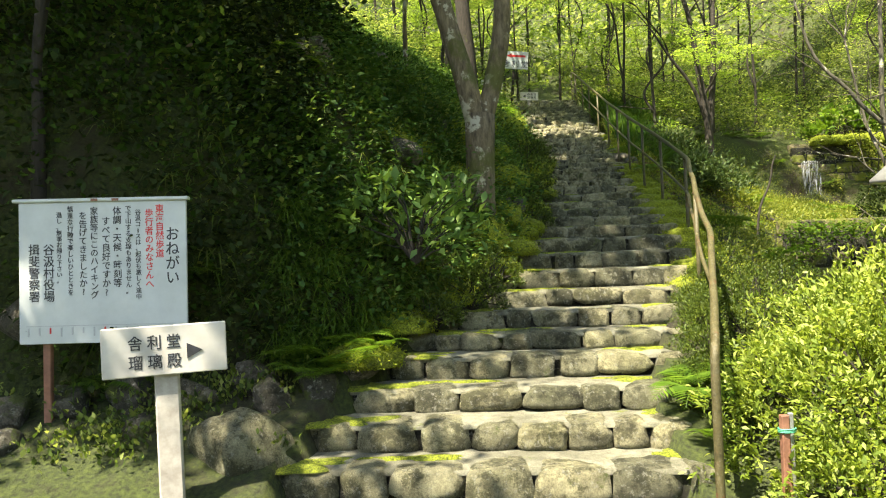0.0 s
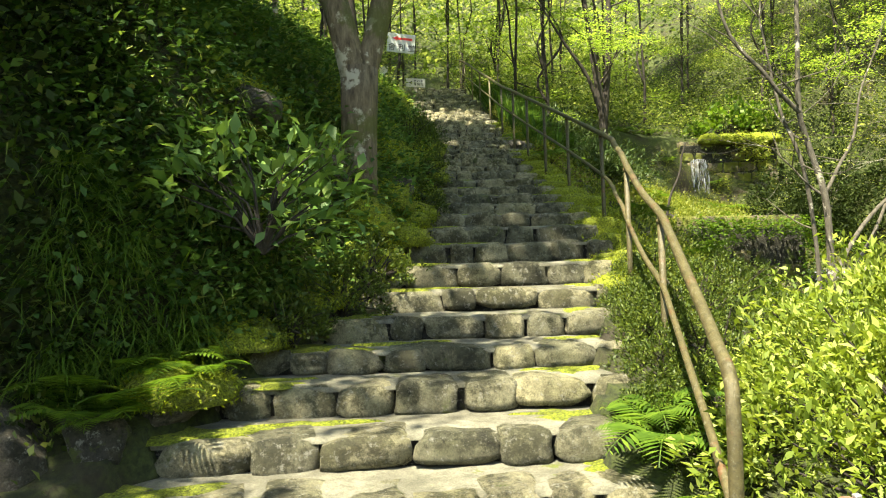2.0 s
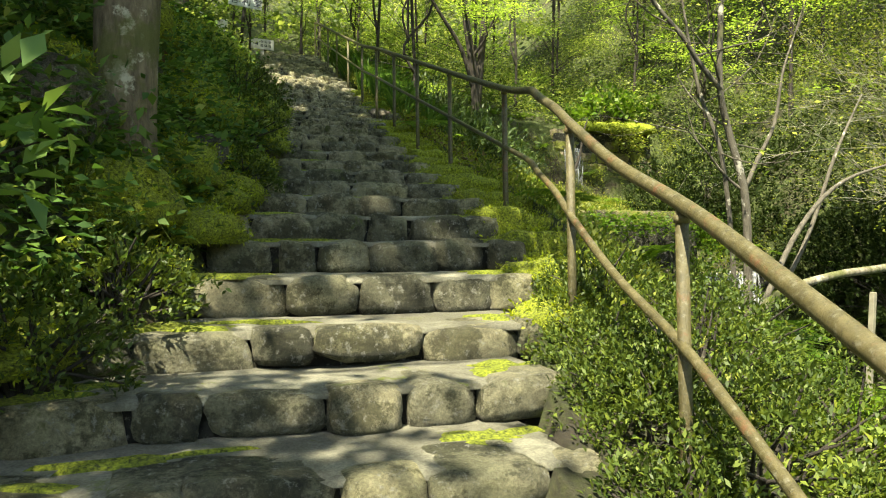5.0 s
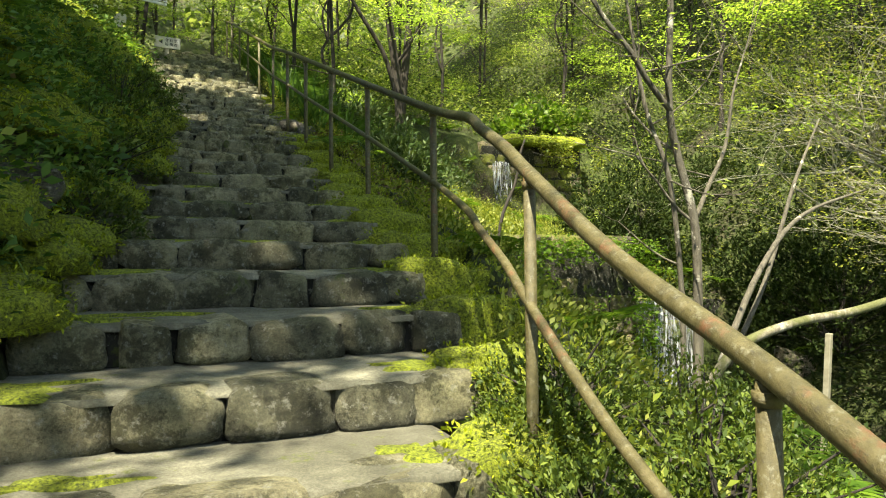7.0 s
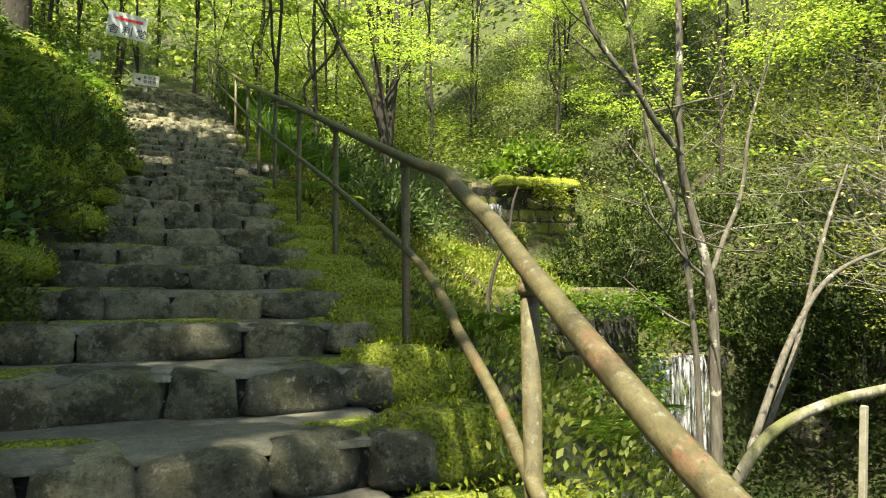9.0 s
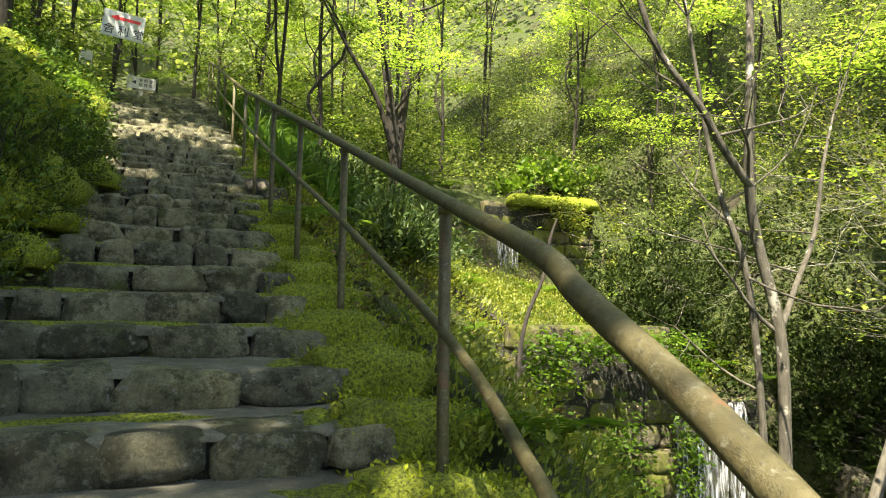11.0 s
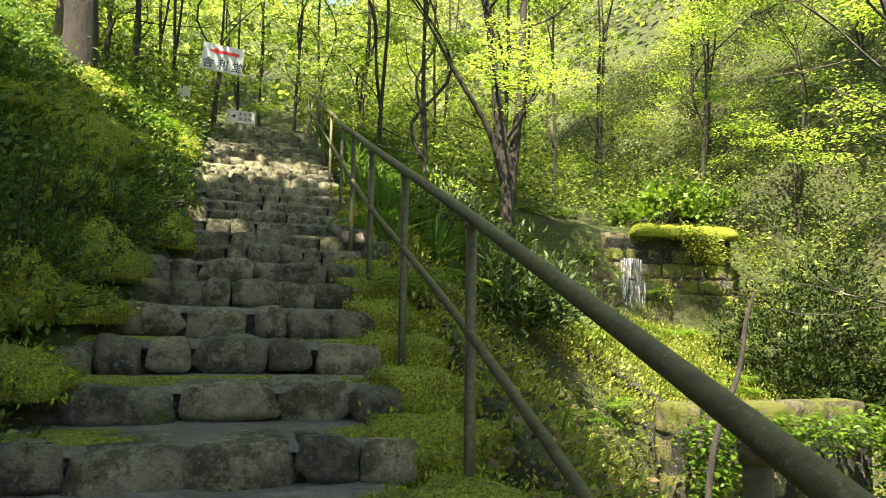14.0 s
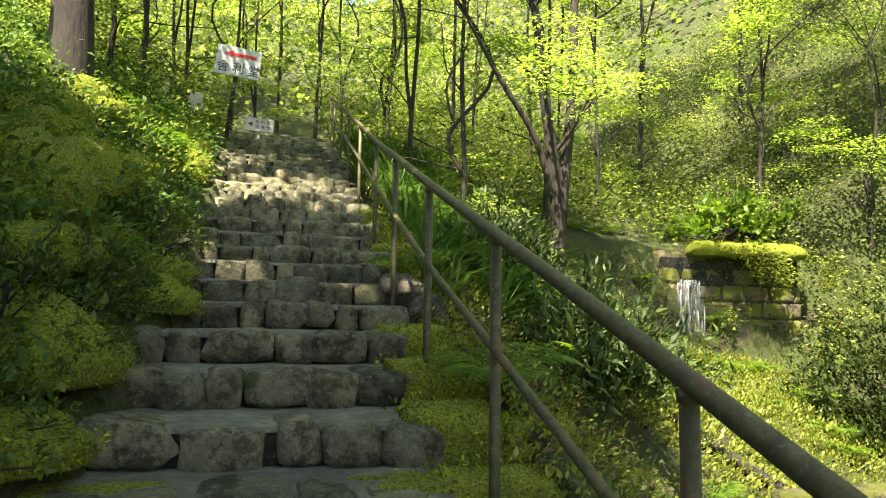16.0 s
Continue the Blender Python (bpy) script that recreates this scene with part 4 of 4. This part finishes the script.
# ---- signs ----
def text_part(name, body, size, m, mat, parent, align="CENTER"):
    cu = bpy.data.curves.new(name, "FONT")
    cu.resolution_u = 2
    cu.offset = size * 0.009
    cu.body, cu.size, cu.extrude, cu.align_x, cu.align_y = body, size, 0.0012, align, "CENTER"
    tmp = bpy.data.objects.new(name, cu)
    scene.collection.objects.link(tmp)
    me = bpy.data.meshes.new_from_object(tmp.evaluated_get(bpy.context.evaluated_depsgraph_get()))
    bpy.data.objects.remove(tmp)
    me.materials.clear()
    me.materials.append(mat)
    ob = new(name, me)
    ob.parent = parent
    ob.matrix_basis = m
    return ob


def prism(points, y0, y1):
    bm = bmesh.new()
    front = [bm.verts.new((x, y0, z)) for x, z in points]
    back = [bm.verts.new((x, y1, z)) for x, z in points]
    n = len(points)
    bm.faces.new(front)
    bm.faces.new(back[::-1])
    for k in range(n):
        bm.faces.new((front[k], back[k], back[(k + 1) % n], front[(k + 1) % n]))
    bmesh.ops.recalc_face_normals(bm, faces=list(bm.faces))
    bmesh.ops.triangulate(bm, faces=[f for f in bm.faces if len(f.verts) > 4])
    return bm


FACE = pose(0, 0, 0, 90, 0, 0)      # text turned upright, facing -y


def upright(x, y, z):
    return Matrix.Translation((x, y, z)) @ FACE


# notice board
board = tagged(new("notice_board"), "white metal notice board with vertical writing on brown posts", "sign")
board.matrix_basis = pose(-2.2, 5.02, 0.0, 0, 0.6, 2) @ Matrix.Diagonal((0.95, 1, 1, 1))
panel = part("panel", bevel_box(-0.6, 0.6, -0.012, 0.012, 1.08, 2.05, 0.004), WHITE, board)
part("top_cap", bevel_box(-0.64, 0.62, -0.03, 0.03, 2.05, 2.075, 0.006), WHITE, board)
for x in (-0.42, 0.42):
    part("post", bevel_box(x - 0.028, x + 0.028, 0.013, 0.06, -0.4, 2.04, 0.006), RUSTPOST, board, "rusty brown steel post")
columns = (("おねがい", 0.50, 1.86, 0.10, INK), ("東海自然歩道", 0.41, 2.02, 0.062, RED), ("歩行者のみなさんへ", 0.335, 1.99, 0.061, RED), ("谷汲コースは、起伏も激しく途中", 0.255, 1.99, 0.0415, INK),
           ("で下山する支線もありません。", 0.185, 2.02, 0.044, INK), ("体調・天候・時刻等", 0.105, 2.01, 0.062, INK), ("すべて良好ですか?", 0.025, 1.94, 0.061, INK), ("家族等にこのハイキング", -0.06, 2.01, 0.0575, INK),
           ("を告げてきましたか?", -0.14, 1.98, 0.058, INK), ("慎重な行動で楽しいひとときを", -0.23, 2.02, 0.044, INK), ("過し、無事お帰り下さい。", -0.31, 1.98, 0.041, INK), ("谷汲村役場", -0.385, 1.76, 0.08, INK), ("揖斐警察署", -0.49, 1.76, 0.08, INK))
for body, x, z, s, mat in columns:
    for k, ch in enumerate(body):
        if ch == "ー":
            part("letter_bar", bevel_box(x - 0.004, x + 0.004, -0.0145, -0.013, z - s * (k + 0.85), z - s * (k + 0.2), 0.0004), mat, panel)
            continue
        text_part("letter", ch, s * 1.02, upright(x, -0.0135, z - s * (k + 0.5)), mat, panel)
part("map_line", bevel_box(-0.55, 0.52, -0.0145, -0.0125, 1.20, 1.204, 0.0004), GREYINK, panel)
for k in range(14):
    x = -0.54 + 0.078 * k
    part("map_note", bevel_box(x, x + 0.012, -0.0145, -0.0125, 1.13 + 0.01 * (k % 3), 1.19, 0.0004), RED if k % 5 == 2 else GREYINK, panel)
for x in (-0.05, 0.10):
    part("cap_mark", bevel_box(x - 0.025, x + 0.025, -0.032, -0.0305, 2.052, 2.07, 0.0004), RUSTPOST, board)

# low direction sign
arrow = tagged(new("direction_sign"), "white wooden direction sign with black arrow on a grey post", "sign")
arrow.matrix_basis = pose(-1.37, 4.05, 0.0, 0, -1.2, 17) @ Matrix.Diagonal((0.88, 1, 0.96, 1))
arrow_panel = part("panel", bevel_box(-0.37, 0.37, -0.016, 0.016, 1.015, 1.30, 0.006), OFFWHITE, arrow)
part("post", bevel_box(-0.075, 0.075, 0.017, 0.1, -0.4, 1.24, 0.012), GREYWOOD, arrow, "weathered grey wooden post")
text_part("inscription", "舎 利 堂", 0.088, upright(-0.06, -0.0175, 1.20), INK, arrow_panel)
text_part("inscription", "瑠 璃 殿", 0.088, upright(-0.06, -0.0175, 1.09), INK, arrow_panel)
bm = prism(((0.13, 1.10), (0.225, 1.145), (0.13, 1.19)), -0.021, -0.017)
part("arrow", bm, INK, arrow_panel)

# sign at the top of the steps
top_sign = tagged(new("arrow_sign"), "white sign board with a red arrow on a dark post", "sign")
top_sign.matrix_basis = pose(2.52, 24.6, 6.9, 0, 5.5, 0)
top_sign_panel = part("panel", bevel_box(-0.44, 0.44, -0.015, 0.015, 1.25, 1.85, 0.006), WHITE, top_sign)
part("post", bevel_box(-0.06, 0.03, 0.016, 0.1, -0.6, 1.8, 0.01), BARK_DARK, top_sign, "dark wooden post")
text_part("inscription", "舎 利 堂", 0.24, upright(0.02, -0.017, 1.40), INK, top_sign_panel)
bm = prism(((-0.30, 1.69), (-0.12, 1.62), (-0.12, 1.655), (0.34, 1.655), (0.34, 1.725), (-0.12, 1.725), (-0.12, 1.765)), -0.022, -0.016)
part("arrow", bm, RED, top_sign_panel)
small = tagged(new("direction_sign"), "small cream direction sign with black arrow beside the steps", "sign")
small.matrix_basis = pose(3.12, 24.9, 6.95, 0, 2, 0)
small_panel = part("panel", bevel_box(-0.31, 0.31, -0.015, 0.015, 0.18, 0.46, 0.006), OFFWHITE, small)
part("post", bevel_box(-0.05, 0.05, 0.016, 0.09, -0.4, 0.4, 0.01), GREYWOOD, small)
text_part("inscription", "舎 利 堂", 0.085, upright(0.09, -0.017, 0.375), INK, small_panel)
text_part("inscription", "瑠 璃 殿", 0.085, upright(0.09, -0.017, 0.27), INK, small_panel)
bm = prism(((-0.12, 0.27), (-0.12, 0.37), (-0.22, 0.32)), -0.021, -0.016)
part("arrow", bm, INK, small_panel)


# ---- walls and waterfalls by the stream ----
def block_wall(name, x0, x1, y, z0, z1, skip, label, yaw=0.0, bh=0.30, depth=0.5, lean=0.08):
    root = tagged(new(name), label, "wall", kind="structure")
    root.matrix_basis = pose(x0, y, z0, 0, 0, yaw)
    w = x1 - x0
    part("core", bevel_box(0.02, w - 0.02, 0.12, depth + 0.6, -0.4, z1 - z0 - 0.04, 0.02), MORTAR, root)
    z, row = 0.0, 0
    r = np.random.default_rng(11)
    while z < z1 - z0 - 0.05:
        x = -0.2 * (row % 2)
        while x < w:
            bw = r.uniform(0.4, 0.62)
            a, b = max(x, 0), min(x + bw, w)
            if b - a > 0.12 and not skip(a + x0, b + x0, z + z0):
                s = new("block", WALL_STONES[r.integers(len(WALL_STONES))])
                s.parent = root
                s.matrix_basis = pose((a + b) / 2, 0.13 + lean * z + r.uniform(-0.025, 0.025), z + bh / 2, 0, r.uniform(-1, 1), r.uniform(-2, 2)) @ Matrix.Diagonal((b - a - 0.012, 0.3, bh - 0.012, 1))
            x += bw
        z, row = z + bh, row + 1
    return root


def wall_stone(seed):
    me = stone_mesh(seed + 50)
    for v in me.vertices:
        v.co = Vector((max(-0.5, min(0.5, v.co.x * 1.12)), v.co.y * 0.9, max(-0.5, min(0.5, v.co.z * 1.12))))
    me.materials.clear()
    me.materials.append(WALLSTONE)
    return me


WALL_STONES = [wall_stone(s) for s in range(8)]
block_wall("upper_retaining_wall", 10.0, 12.75, 20.75, 2.6, 4.62, lambda a, b, z: False, "stepped mossy stone-block check wall with water running down", -8)
block_wall("lower_retaining_wall", 6.5, 8.85, 13.72, -0.2, 2.0, lambda a, b, z: False, "mossy brown stone-block wall beside the lower waterfall", 0)
block_wall("weir_wall", 8.9, 14.8, 14.1, -0.9, 1.2, lambda a, b, z: False, "dark wet stone wall behind the lower waterfall", 0)


def fall(name, x0, x1, y, z0, z1, label, yaw=0, n=30, bulge=0.10):
    r = np.random.default_rng(5)
    m = 18
    u, v = np.meshgrid(np.linspace(0, 1, n), np.linspace(0, 1, m))
    px = x0 + (x1 - x0) * (u - 0.5) * (1 + 0.12 * v) + (x1 - x0) * 0.5
    py = y - bulge * np.sqrt(v) * 1.6 + 0.04 * np.sin(u * 23 + 3 * v) + 0.03 * np.sin(u * 51)
    pz = z1 + (z0 - z1) * v
    q = [(a, a + 1, a + n + 1, a + n) for k in range(m - 1) for a in range(k * n, k * n + n - 1)]
    ob = raw(name, np.stack([px, py, pz], -1).reshape(-1, 3), q, WATER, None, True)
    sol = ob.modifiers.new("thickness", "SOLIDIFY")
    sol.thickness = 0.02
    return tagged(ob, label, "waterfall", kind="structure")


fall("waterfall", 8.86, 10.1, 13.92, -0.8, 1.2, "small white waterfall dropping over the lower stone wall")
fall("waterfall", 10.15, 10.6, 20.55, 2.75, 4.15, "thin white waterfall running down the upper stone wall")
bm = bmesh.new()
bmesh.ops.create_grid(bm, x_segments=12, y_segments=12, size=1.0)
for v in bm.verts:
    v.co = Vector((10.0 + v.co.x * 2.2, 11.6 + v.co.y * 2.4, -0.72))
tagged(part("stream_pool", bm, POOL), "dark shallow stream pool below the waterfall", "stream", kind="structure")


# ---- moss ----
def moss_mound(x, y, z, sx, sy, sz, seed, square=2.0):
    """A lumpy moss cushion; square above 2 gives it a flatter top and a steeper front."""
    r = np.random.default_rng(seed)
    bm = bmesh.new()
    bmesh.ops.create_icosphere(bm, subdivisions=3, radius=1.0)
    k = Vector(r.uniform(0, 50, 3))
    for v in bm.verts:
        v.co /= sum(abs(c_) ** square for c_ in v.co) ** (1 / square)
        d = 1 + 0.22 * noise.noise(v.co * 1.7 + k) + 0.20 * noise.noise(v.co * 4.2 + k) + 0.10 * noise.noise(v.co * 9.0 + k)
        v.co *= d
        if square == 2.0:
            v.co.z = max(v.co.z, -0.35)
        v.co = Vector((v.co.x * sx, v.co.y * sy, v.co.z * sz))
    for f in bm.faces:
        f.smooth = True
    root = part("moss_mound", bm, MOSS)
    root.matrix_basis = pose(x, y, z, 0, 0, r.uniform(-12, 12))
    tagged(root, "green cushion of moss growing beside the steps", "moss", "moss cushions")
    me = root.data
    co = np.array([v.co for v in me.vertices])
    nr = np.array([v.normal for v in me.vertices])
    m = 1400
    pick = r.integers(0, len(co), m)
    base = co[pick] + r.normal(size=(m, 3)) * (0.03, 0.03, 0.02)
    keep = base[:, 2] > -0.35 * sz
    base, nn = base[keep], nr[pick][keep]
    leaf_mesh("moss_fuzz", leaf_quads(base - nn * 0.005, nn * 0.8 + r.normal(size=base.shape) * 0.6, r.uniform(0.014, 0.036, len(base)), 0.4), L_MOSS, root)


seed = 0
for i, y in enumerate(STEP_Y[6:26]):
    z = float(lerp(PROFILE, y))
    x = float(lerp(RIGHT, y))
    if 14.2 < y < 15.4:
        continue
    seed += 1
    moss_mound(x + 0.16 + sr.uniform(-0.05, 0.05), y + 0.13, z - 0.09, sr.uniform(0.24, 0.31), sr.uniform(0.15, 0.18), sr.uniform(0.13, 0.16), seed, 4.0)
    seed += 1
    moss_mound(x + 0.47 + sr.uniform(-0.06, 0.06), y + 0.16, z - 0.15, sr.uniform(0.2, 0.28), 0.16, 0.15, seed, 3.4)
for x, y, s in ((-0.5, 5.75, 0.3), (-0.25, 6.35, 0.3), (0.2, 6.95, 0.3), (0.6, 7.75, 0.28), (0.85, 8.6, 0.3), (1.1, 9.3, 0.3), (1.35, 10.3, 0.3), (1.6, 11.6, 0.32), (1.75, 12.5, 0.3), (2.0, 14.3, 0.35), (2.0, 15.0, 0.3), (1.0, 9.0, 0.3), (0.9, 8.35, 0.3)):
    seed += 1
    moss_mound(x, y, float(lerp(PROFILE, y)) + 0.0, s, s, s * 0.5, seed)
for k in range(46):
    y = 7.6 + 13.5 * (k / 46) + sr.uniform(-0.2, 0.2)
    x = float(lerp(FOOT, y)) - sr.uniform(0.05, 1.3)
    seed += 1
    w = sr.uniform(0.2, 0.42)
    moss_mound(x, y, float(land(x, y)) + 0.02, w, w * 0.9, w * sr.uniform(0.5, 0.9), seed)
for x in np.arange(10.85, 12.7, 0.4):
    seed += 1
    moss_mound(x, 20.8 - (x - 10.1) * 0.14, 4.68, 0.34, 0.3, 0.2, seed)


# thin moss lying over the ends of the treads
def moss_film(x, y, z, sx, sy, seed):
    r = np.random.default_rng(seed)
    n = 26
    a = np.linspace(0, 2 * math.pi, n, endpoint=False)
    rad = 1 + 0.35 * np.sin(a * 3 + r.uniform(0, 6)) + 0.2 * np.sin(a * 7 + r.uniform(0, 6)) + r.normal(size=n) * 0.08
    bm = bmesh.new()
    rings = []
    for k, h in ((1.0, -0.012), (0.85, 0.004), (0.4, 0.008)):
        rings.append([bm.verts.new((math.cos(t) * sx * q * k, math.sin(t) * sy * q * k, h + (0.006 * math.sin(5 * t) if k < 1 else 0))) for t, q in zip(a, rad)])
    for p, q in zip(rings, rings[1:]):
        for j in range(n):
            bm.faces.new((p[j], p[(j + 1) % n], q[(j + 1) % n], q[j])).smooth = True
    bm.faces.new(rings[-1]).smooth = True
    ob = part("moss_patch", bm, MOSS)
    ob.matrix_basis = pose(x, y, z)
    return tagged(ob, "flat yellow-green moss patch on a step", "moss", "moss patches")


for i, y in enumerate(STEP_Y[:16]):
    z, x0, x1 = float(lerp(PROFILE, y)), float(lerp(LEFT, y)), float(lerp(RIGHT, y))
    seed += 1
    moss_film(x0 + sr.uniform(0.1, 0.35), y + 0.2 + 0.07, z - 0.003, sr.uniform(0.3, 0.55), 0.15, seed)
    if i % 2 == 0:
        moss_film(x0 + sr.uniform(0.6, 1.0), y + 0.33, z - 0.003, 0.3, 0.06, seed + 500)
    moss_film(x1 - sr.uniform(0.05, 0.2), y + 0.22, z - 0.003, sr.uniform(0.12, 0.25), 0.12, seed + 900)


# creepers on the lower wall
m = 1500
p = np.stack([rng.uniform(6.4, 9.0, m), rng.uniform(13.5, 13.68, m), 2.05 - 1.9 * rng.uniform(0, 1, m) ** 1.3], 1)
p = p[(fractal(p[:, 0] * 1.0, p[:, 2], 1.9) > 0.18) | (p[:, 2] > 1.8) | (p[:, 0] > 8.6)]
stuff("wall_creeper", tufts(p, np.tile((0.0, -0.7, 0.5), (len(p), 1)), 5, 0.07, 0.06, 0.6, 0.4, 0.6), L_FERN, "bright leafy creeper hanging over the stone wall", "creeper")
p = np.stack([rng.uniform(10.9, 13.0, m), 20.55 - (rng.uniform(0, 1, m)) * 0.25, 4.7 - 1.9 * rng.uniform(0, 1, m) ** 1.2], 1)
p[:, 1] -= (p[:, 0] - 10.0) * 0.14
p = p[(fractal(p[:, 0], p[:, 2], 1.6) > 0.3) | ((p[:, 0] > 12.8) & (fractal(p[:, 0], p[:, 2], 2.2) > 0))]
stuff("wall_creeper", tufts(p, np.tile((0.0, -0.7, 0.5), (len(p), 1)), 5, 0.08, 0.08, 0.6, 0.4, 0.5), L_SLOPE, "yellow-green weeds growing on the check wall", "creeper")


# ---- rocks, logs and stakes ----
def rock(name, x, y, z, s, seed, label, mat=ROCK):
    r = np.random.default_rng(seed)
    bm = bmesh.new()
    bmesh.ops.create_icosphere(bm, subdivisions=4, radius=1.0)
    k = Vector(r.uniform(0, 50, 3))
    cuts = [(Vector(r.normal(size=3)).normalized(), r.uniform(0.55, 0.85)) for _ in range(16)]
    for v in bm.verts:
        v.co *= 1 + 0.25 * noise.noise(v.co * 1.1 + k)
        for n_, d in cuts:
            e = v.co.dot(n_) - d
            if e > 0:
                v.co -= n_ * e * 0.95
        v.co += v.co.normalized() * 0.05 * noise.noise(v.co * 6 + k)
        v.co = Vector((v.co.x * s[0], v.co.y * s[1], v.co.z * s[2]))
    for f in bm.faces:
        f.smooth = True
    ob = part(name, bm, mat)
    ob.matrix_basis = pose(x, y, z, 0, 0, r.uniform(0, 360))
    return tagged(ob, label, "rock")


rock("boulder", -1.18, 4.72, 0.28, (0.40, 0.34, 0.38), 1, "mossy grey boulder at the foot of the steps", STONE)
rock("boulder", -1.47, 6.0, 1.0, (0.24, 0.2, 0.3), 2, "squarish rock set in the bank", ROCK)
for k, (x, y, s) in enumerate(((-2.9, 5.05, 0.22), (-2.55, 5.2, 0.2), (-2.1, 5.25, 0.24), (-1.7, 5.2, 0.22), (-3.1, 4.8, 0.2), (-2.75, 4.75, 0.16), (-0.8, 5.35, 0.2), (-1.1, 5.2, 0.22), (-0.5, 5.6, 0.17), (-1.9, 4.9, 0.14), (-2.9, 5.4, 0.3), (-1.3, 5.5, 0.2))):
    rock("stone", x, y, float(land(x, y)) + 0.02, (s, s * 0.85, s * 0.8), 10 + k, "rough stone lying at the foot of the bank", ROCK)
for k, (x, y, s) in enumerate(((-1.2, 7.4, 0.4), (0.2, 8.1, 0.4), (-0.4, 7.6, 0.35), (0.9, 9.3, 0.3), (-2.2, 8.2, 0.5), (-0.6, 9.8, 0.4), (3.8, 14.9, 0.22), (3.9, 14.4, 0.18), (8.2, 11.8, 0.4), (7.6, 12.4, 0.45), (11.5, 13.2, 0.5), (9.5, 11.0, 0.3))):
    rock("boulder", x, y, float(land(x, y)) - 0.05, (s, s * 0.9, s * 0.8), 40 + k, "dark mossy rock jutting from the slope", ROCK)


def log(name, pts, rad, mat, label, cat="log"):
    bm = bmesh.new()
    ln = bowed(pts, 5)
    tube(bm, ln, list(np.interp(np.linspace(0, 1, len(ln)), np.linspace(0, 1, len(rad)), rad)), 10)
    return tagged(part(name, bm, mat), label, cat)


log("fallen_branch", [(5.9, 9.6, 0.75), (6.2, 9.5, 1.14), (6.9, 9.5, 1.32), (7.6, 9.45, 1.40), (8.4, 9.4, 1.55), (10.6, 9.3, 1.9)], [0.045, 0.042, 0.04, 0.04, 0.036, 0.025], BARK_LOG, "mossy pale fallen branch leaning over the stream")
log("dead_branch", [(6.1, 9.6, 1.0), (6.7, 9.7, 1.8), (7.5, 9.9, 2.3), (8.6, 10, 2.6)], [0.03, 0.026, 0.02, 0.01], BARK_WHITE, "bare bleached branch above the stream", "branch")
log("dead_branch", [(6.3, 9.7, 0.95), (7.0, 9.9, 1.7), (7.5, 10.0, 2.6), (8.0, 10.1, 3.3)], [0.025, 0.022, 0.018, 0.008], BARK_WHITE, "bare bleached branch above the stream", "branch")
log("driftwood", [g(6.35, 15.2, 0.05), g(6.8, 15.05, 0.05), g(7.4, 14.9, 0.05)], [0.06, 0.07, 0.05], BARK_DARK, "short dark log lying on the slope")
log("dead_sapling", [(5.05, 11.6, 1.3), (5.12, 11.6, 2.2), (5.3, 11.6, 2.65), (5.36, 11.6, 2.95), (5.42, 11.6, 3.12)], [0.02, 0.018, 0.015, 0.013, 0.008], BARK_DARK, "bare dark sapling stump on the slope", "sapling")
stk = tagged(part("stake", bevel_box(-0.03, 0.03, -0.03, 0.03, -0.4, 1.12, 0.006), BAMBOO), "bleached wooden stake standing by the stream", "stake")
stk.matrix_basis = pose(8.28, 10.25, -0.03, 2, 1, 10)
stk2 = tagged(new("stake"), "rusty steel stake tied with green twine beside the bush", "stake")
stk2.matrix_basis = pose(1.888, 3.788, 0.0, 2, -1, 0)
part("bar", bevel_box(-0.02, 0.02, -0.02, 0.02, -0.3, 0.70, 0.004), RUSTPOST, stk2)
part("pole", bevel_box(0.021, 0.045, -0.012, 0.012, -0.3, 0.71, 0.004), STEEL, stk2)
bm = bmesh.new()
for z in (0.615, 0.622, 0.63):
    tube(bm, [(0.012 + 0.045 * math.cos(a), 0.03 * math.sin(a), z) for a in np.linspace(0, 6.28, 13)], [0.004] * 13, 5, False)
part("twine", bm, TWINE, stk2)

marker = tagged(part("marker_post", bevel_box(-0.045, 0.045, -0.045, 0.045, -0.3, 0.75, 0.008), WHITE), "thin white marker post beside the dark trees", "post")
marker.matrix_basis = pose(1.42, 23.0, 6.65, 0, 3, 0)
plaque = tagged(part("plaque", bevel_box(-0.12, 0.12, -0.012, 0.012, 0.0, 0.3, 0.006), OFFWHITE), "small cream plaque fixed to a dark tree", "sign")
plaque.matrix_basis = pose(1.95, 22.9, 6.95, 0, 2, 0)
lamp = tagged(new("garden_lantern"), "small dark wooden post with a grey sloping roof", "lantern")
lamp.matrix_basis = pose(2.72, 3.98, 0.85)
part("post", bevel_box(-0.09, 0.09, -0.09, 0.09, -0.6, 1.05, 0.01), BARK_DARK, lamp)
bm = bmesh.new()
tube(bm, [(0, 0, 1.04), (0, 0, 1.06), (0, 0, 1.22)], [0.2, 0.2, 0.03], 4)
part("roof", bm, STEEL, lamp)
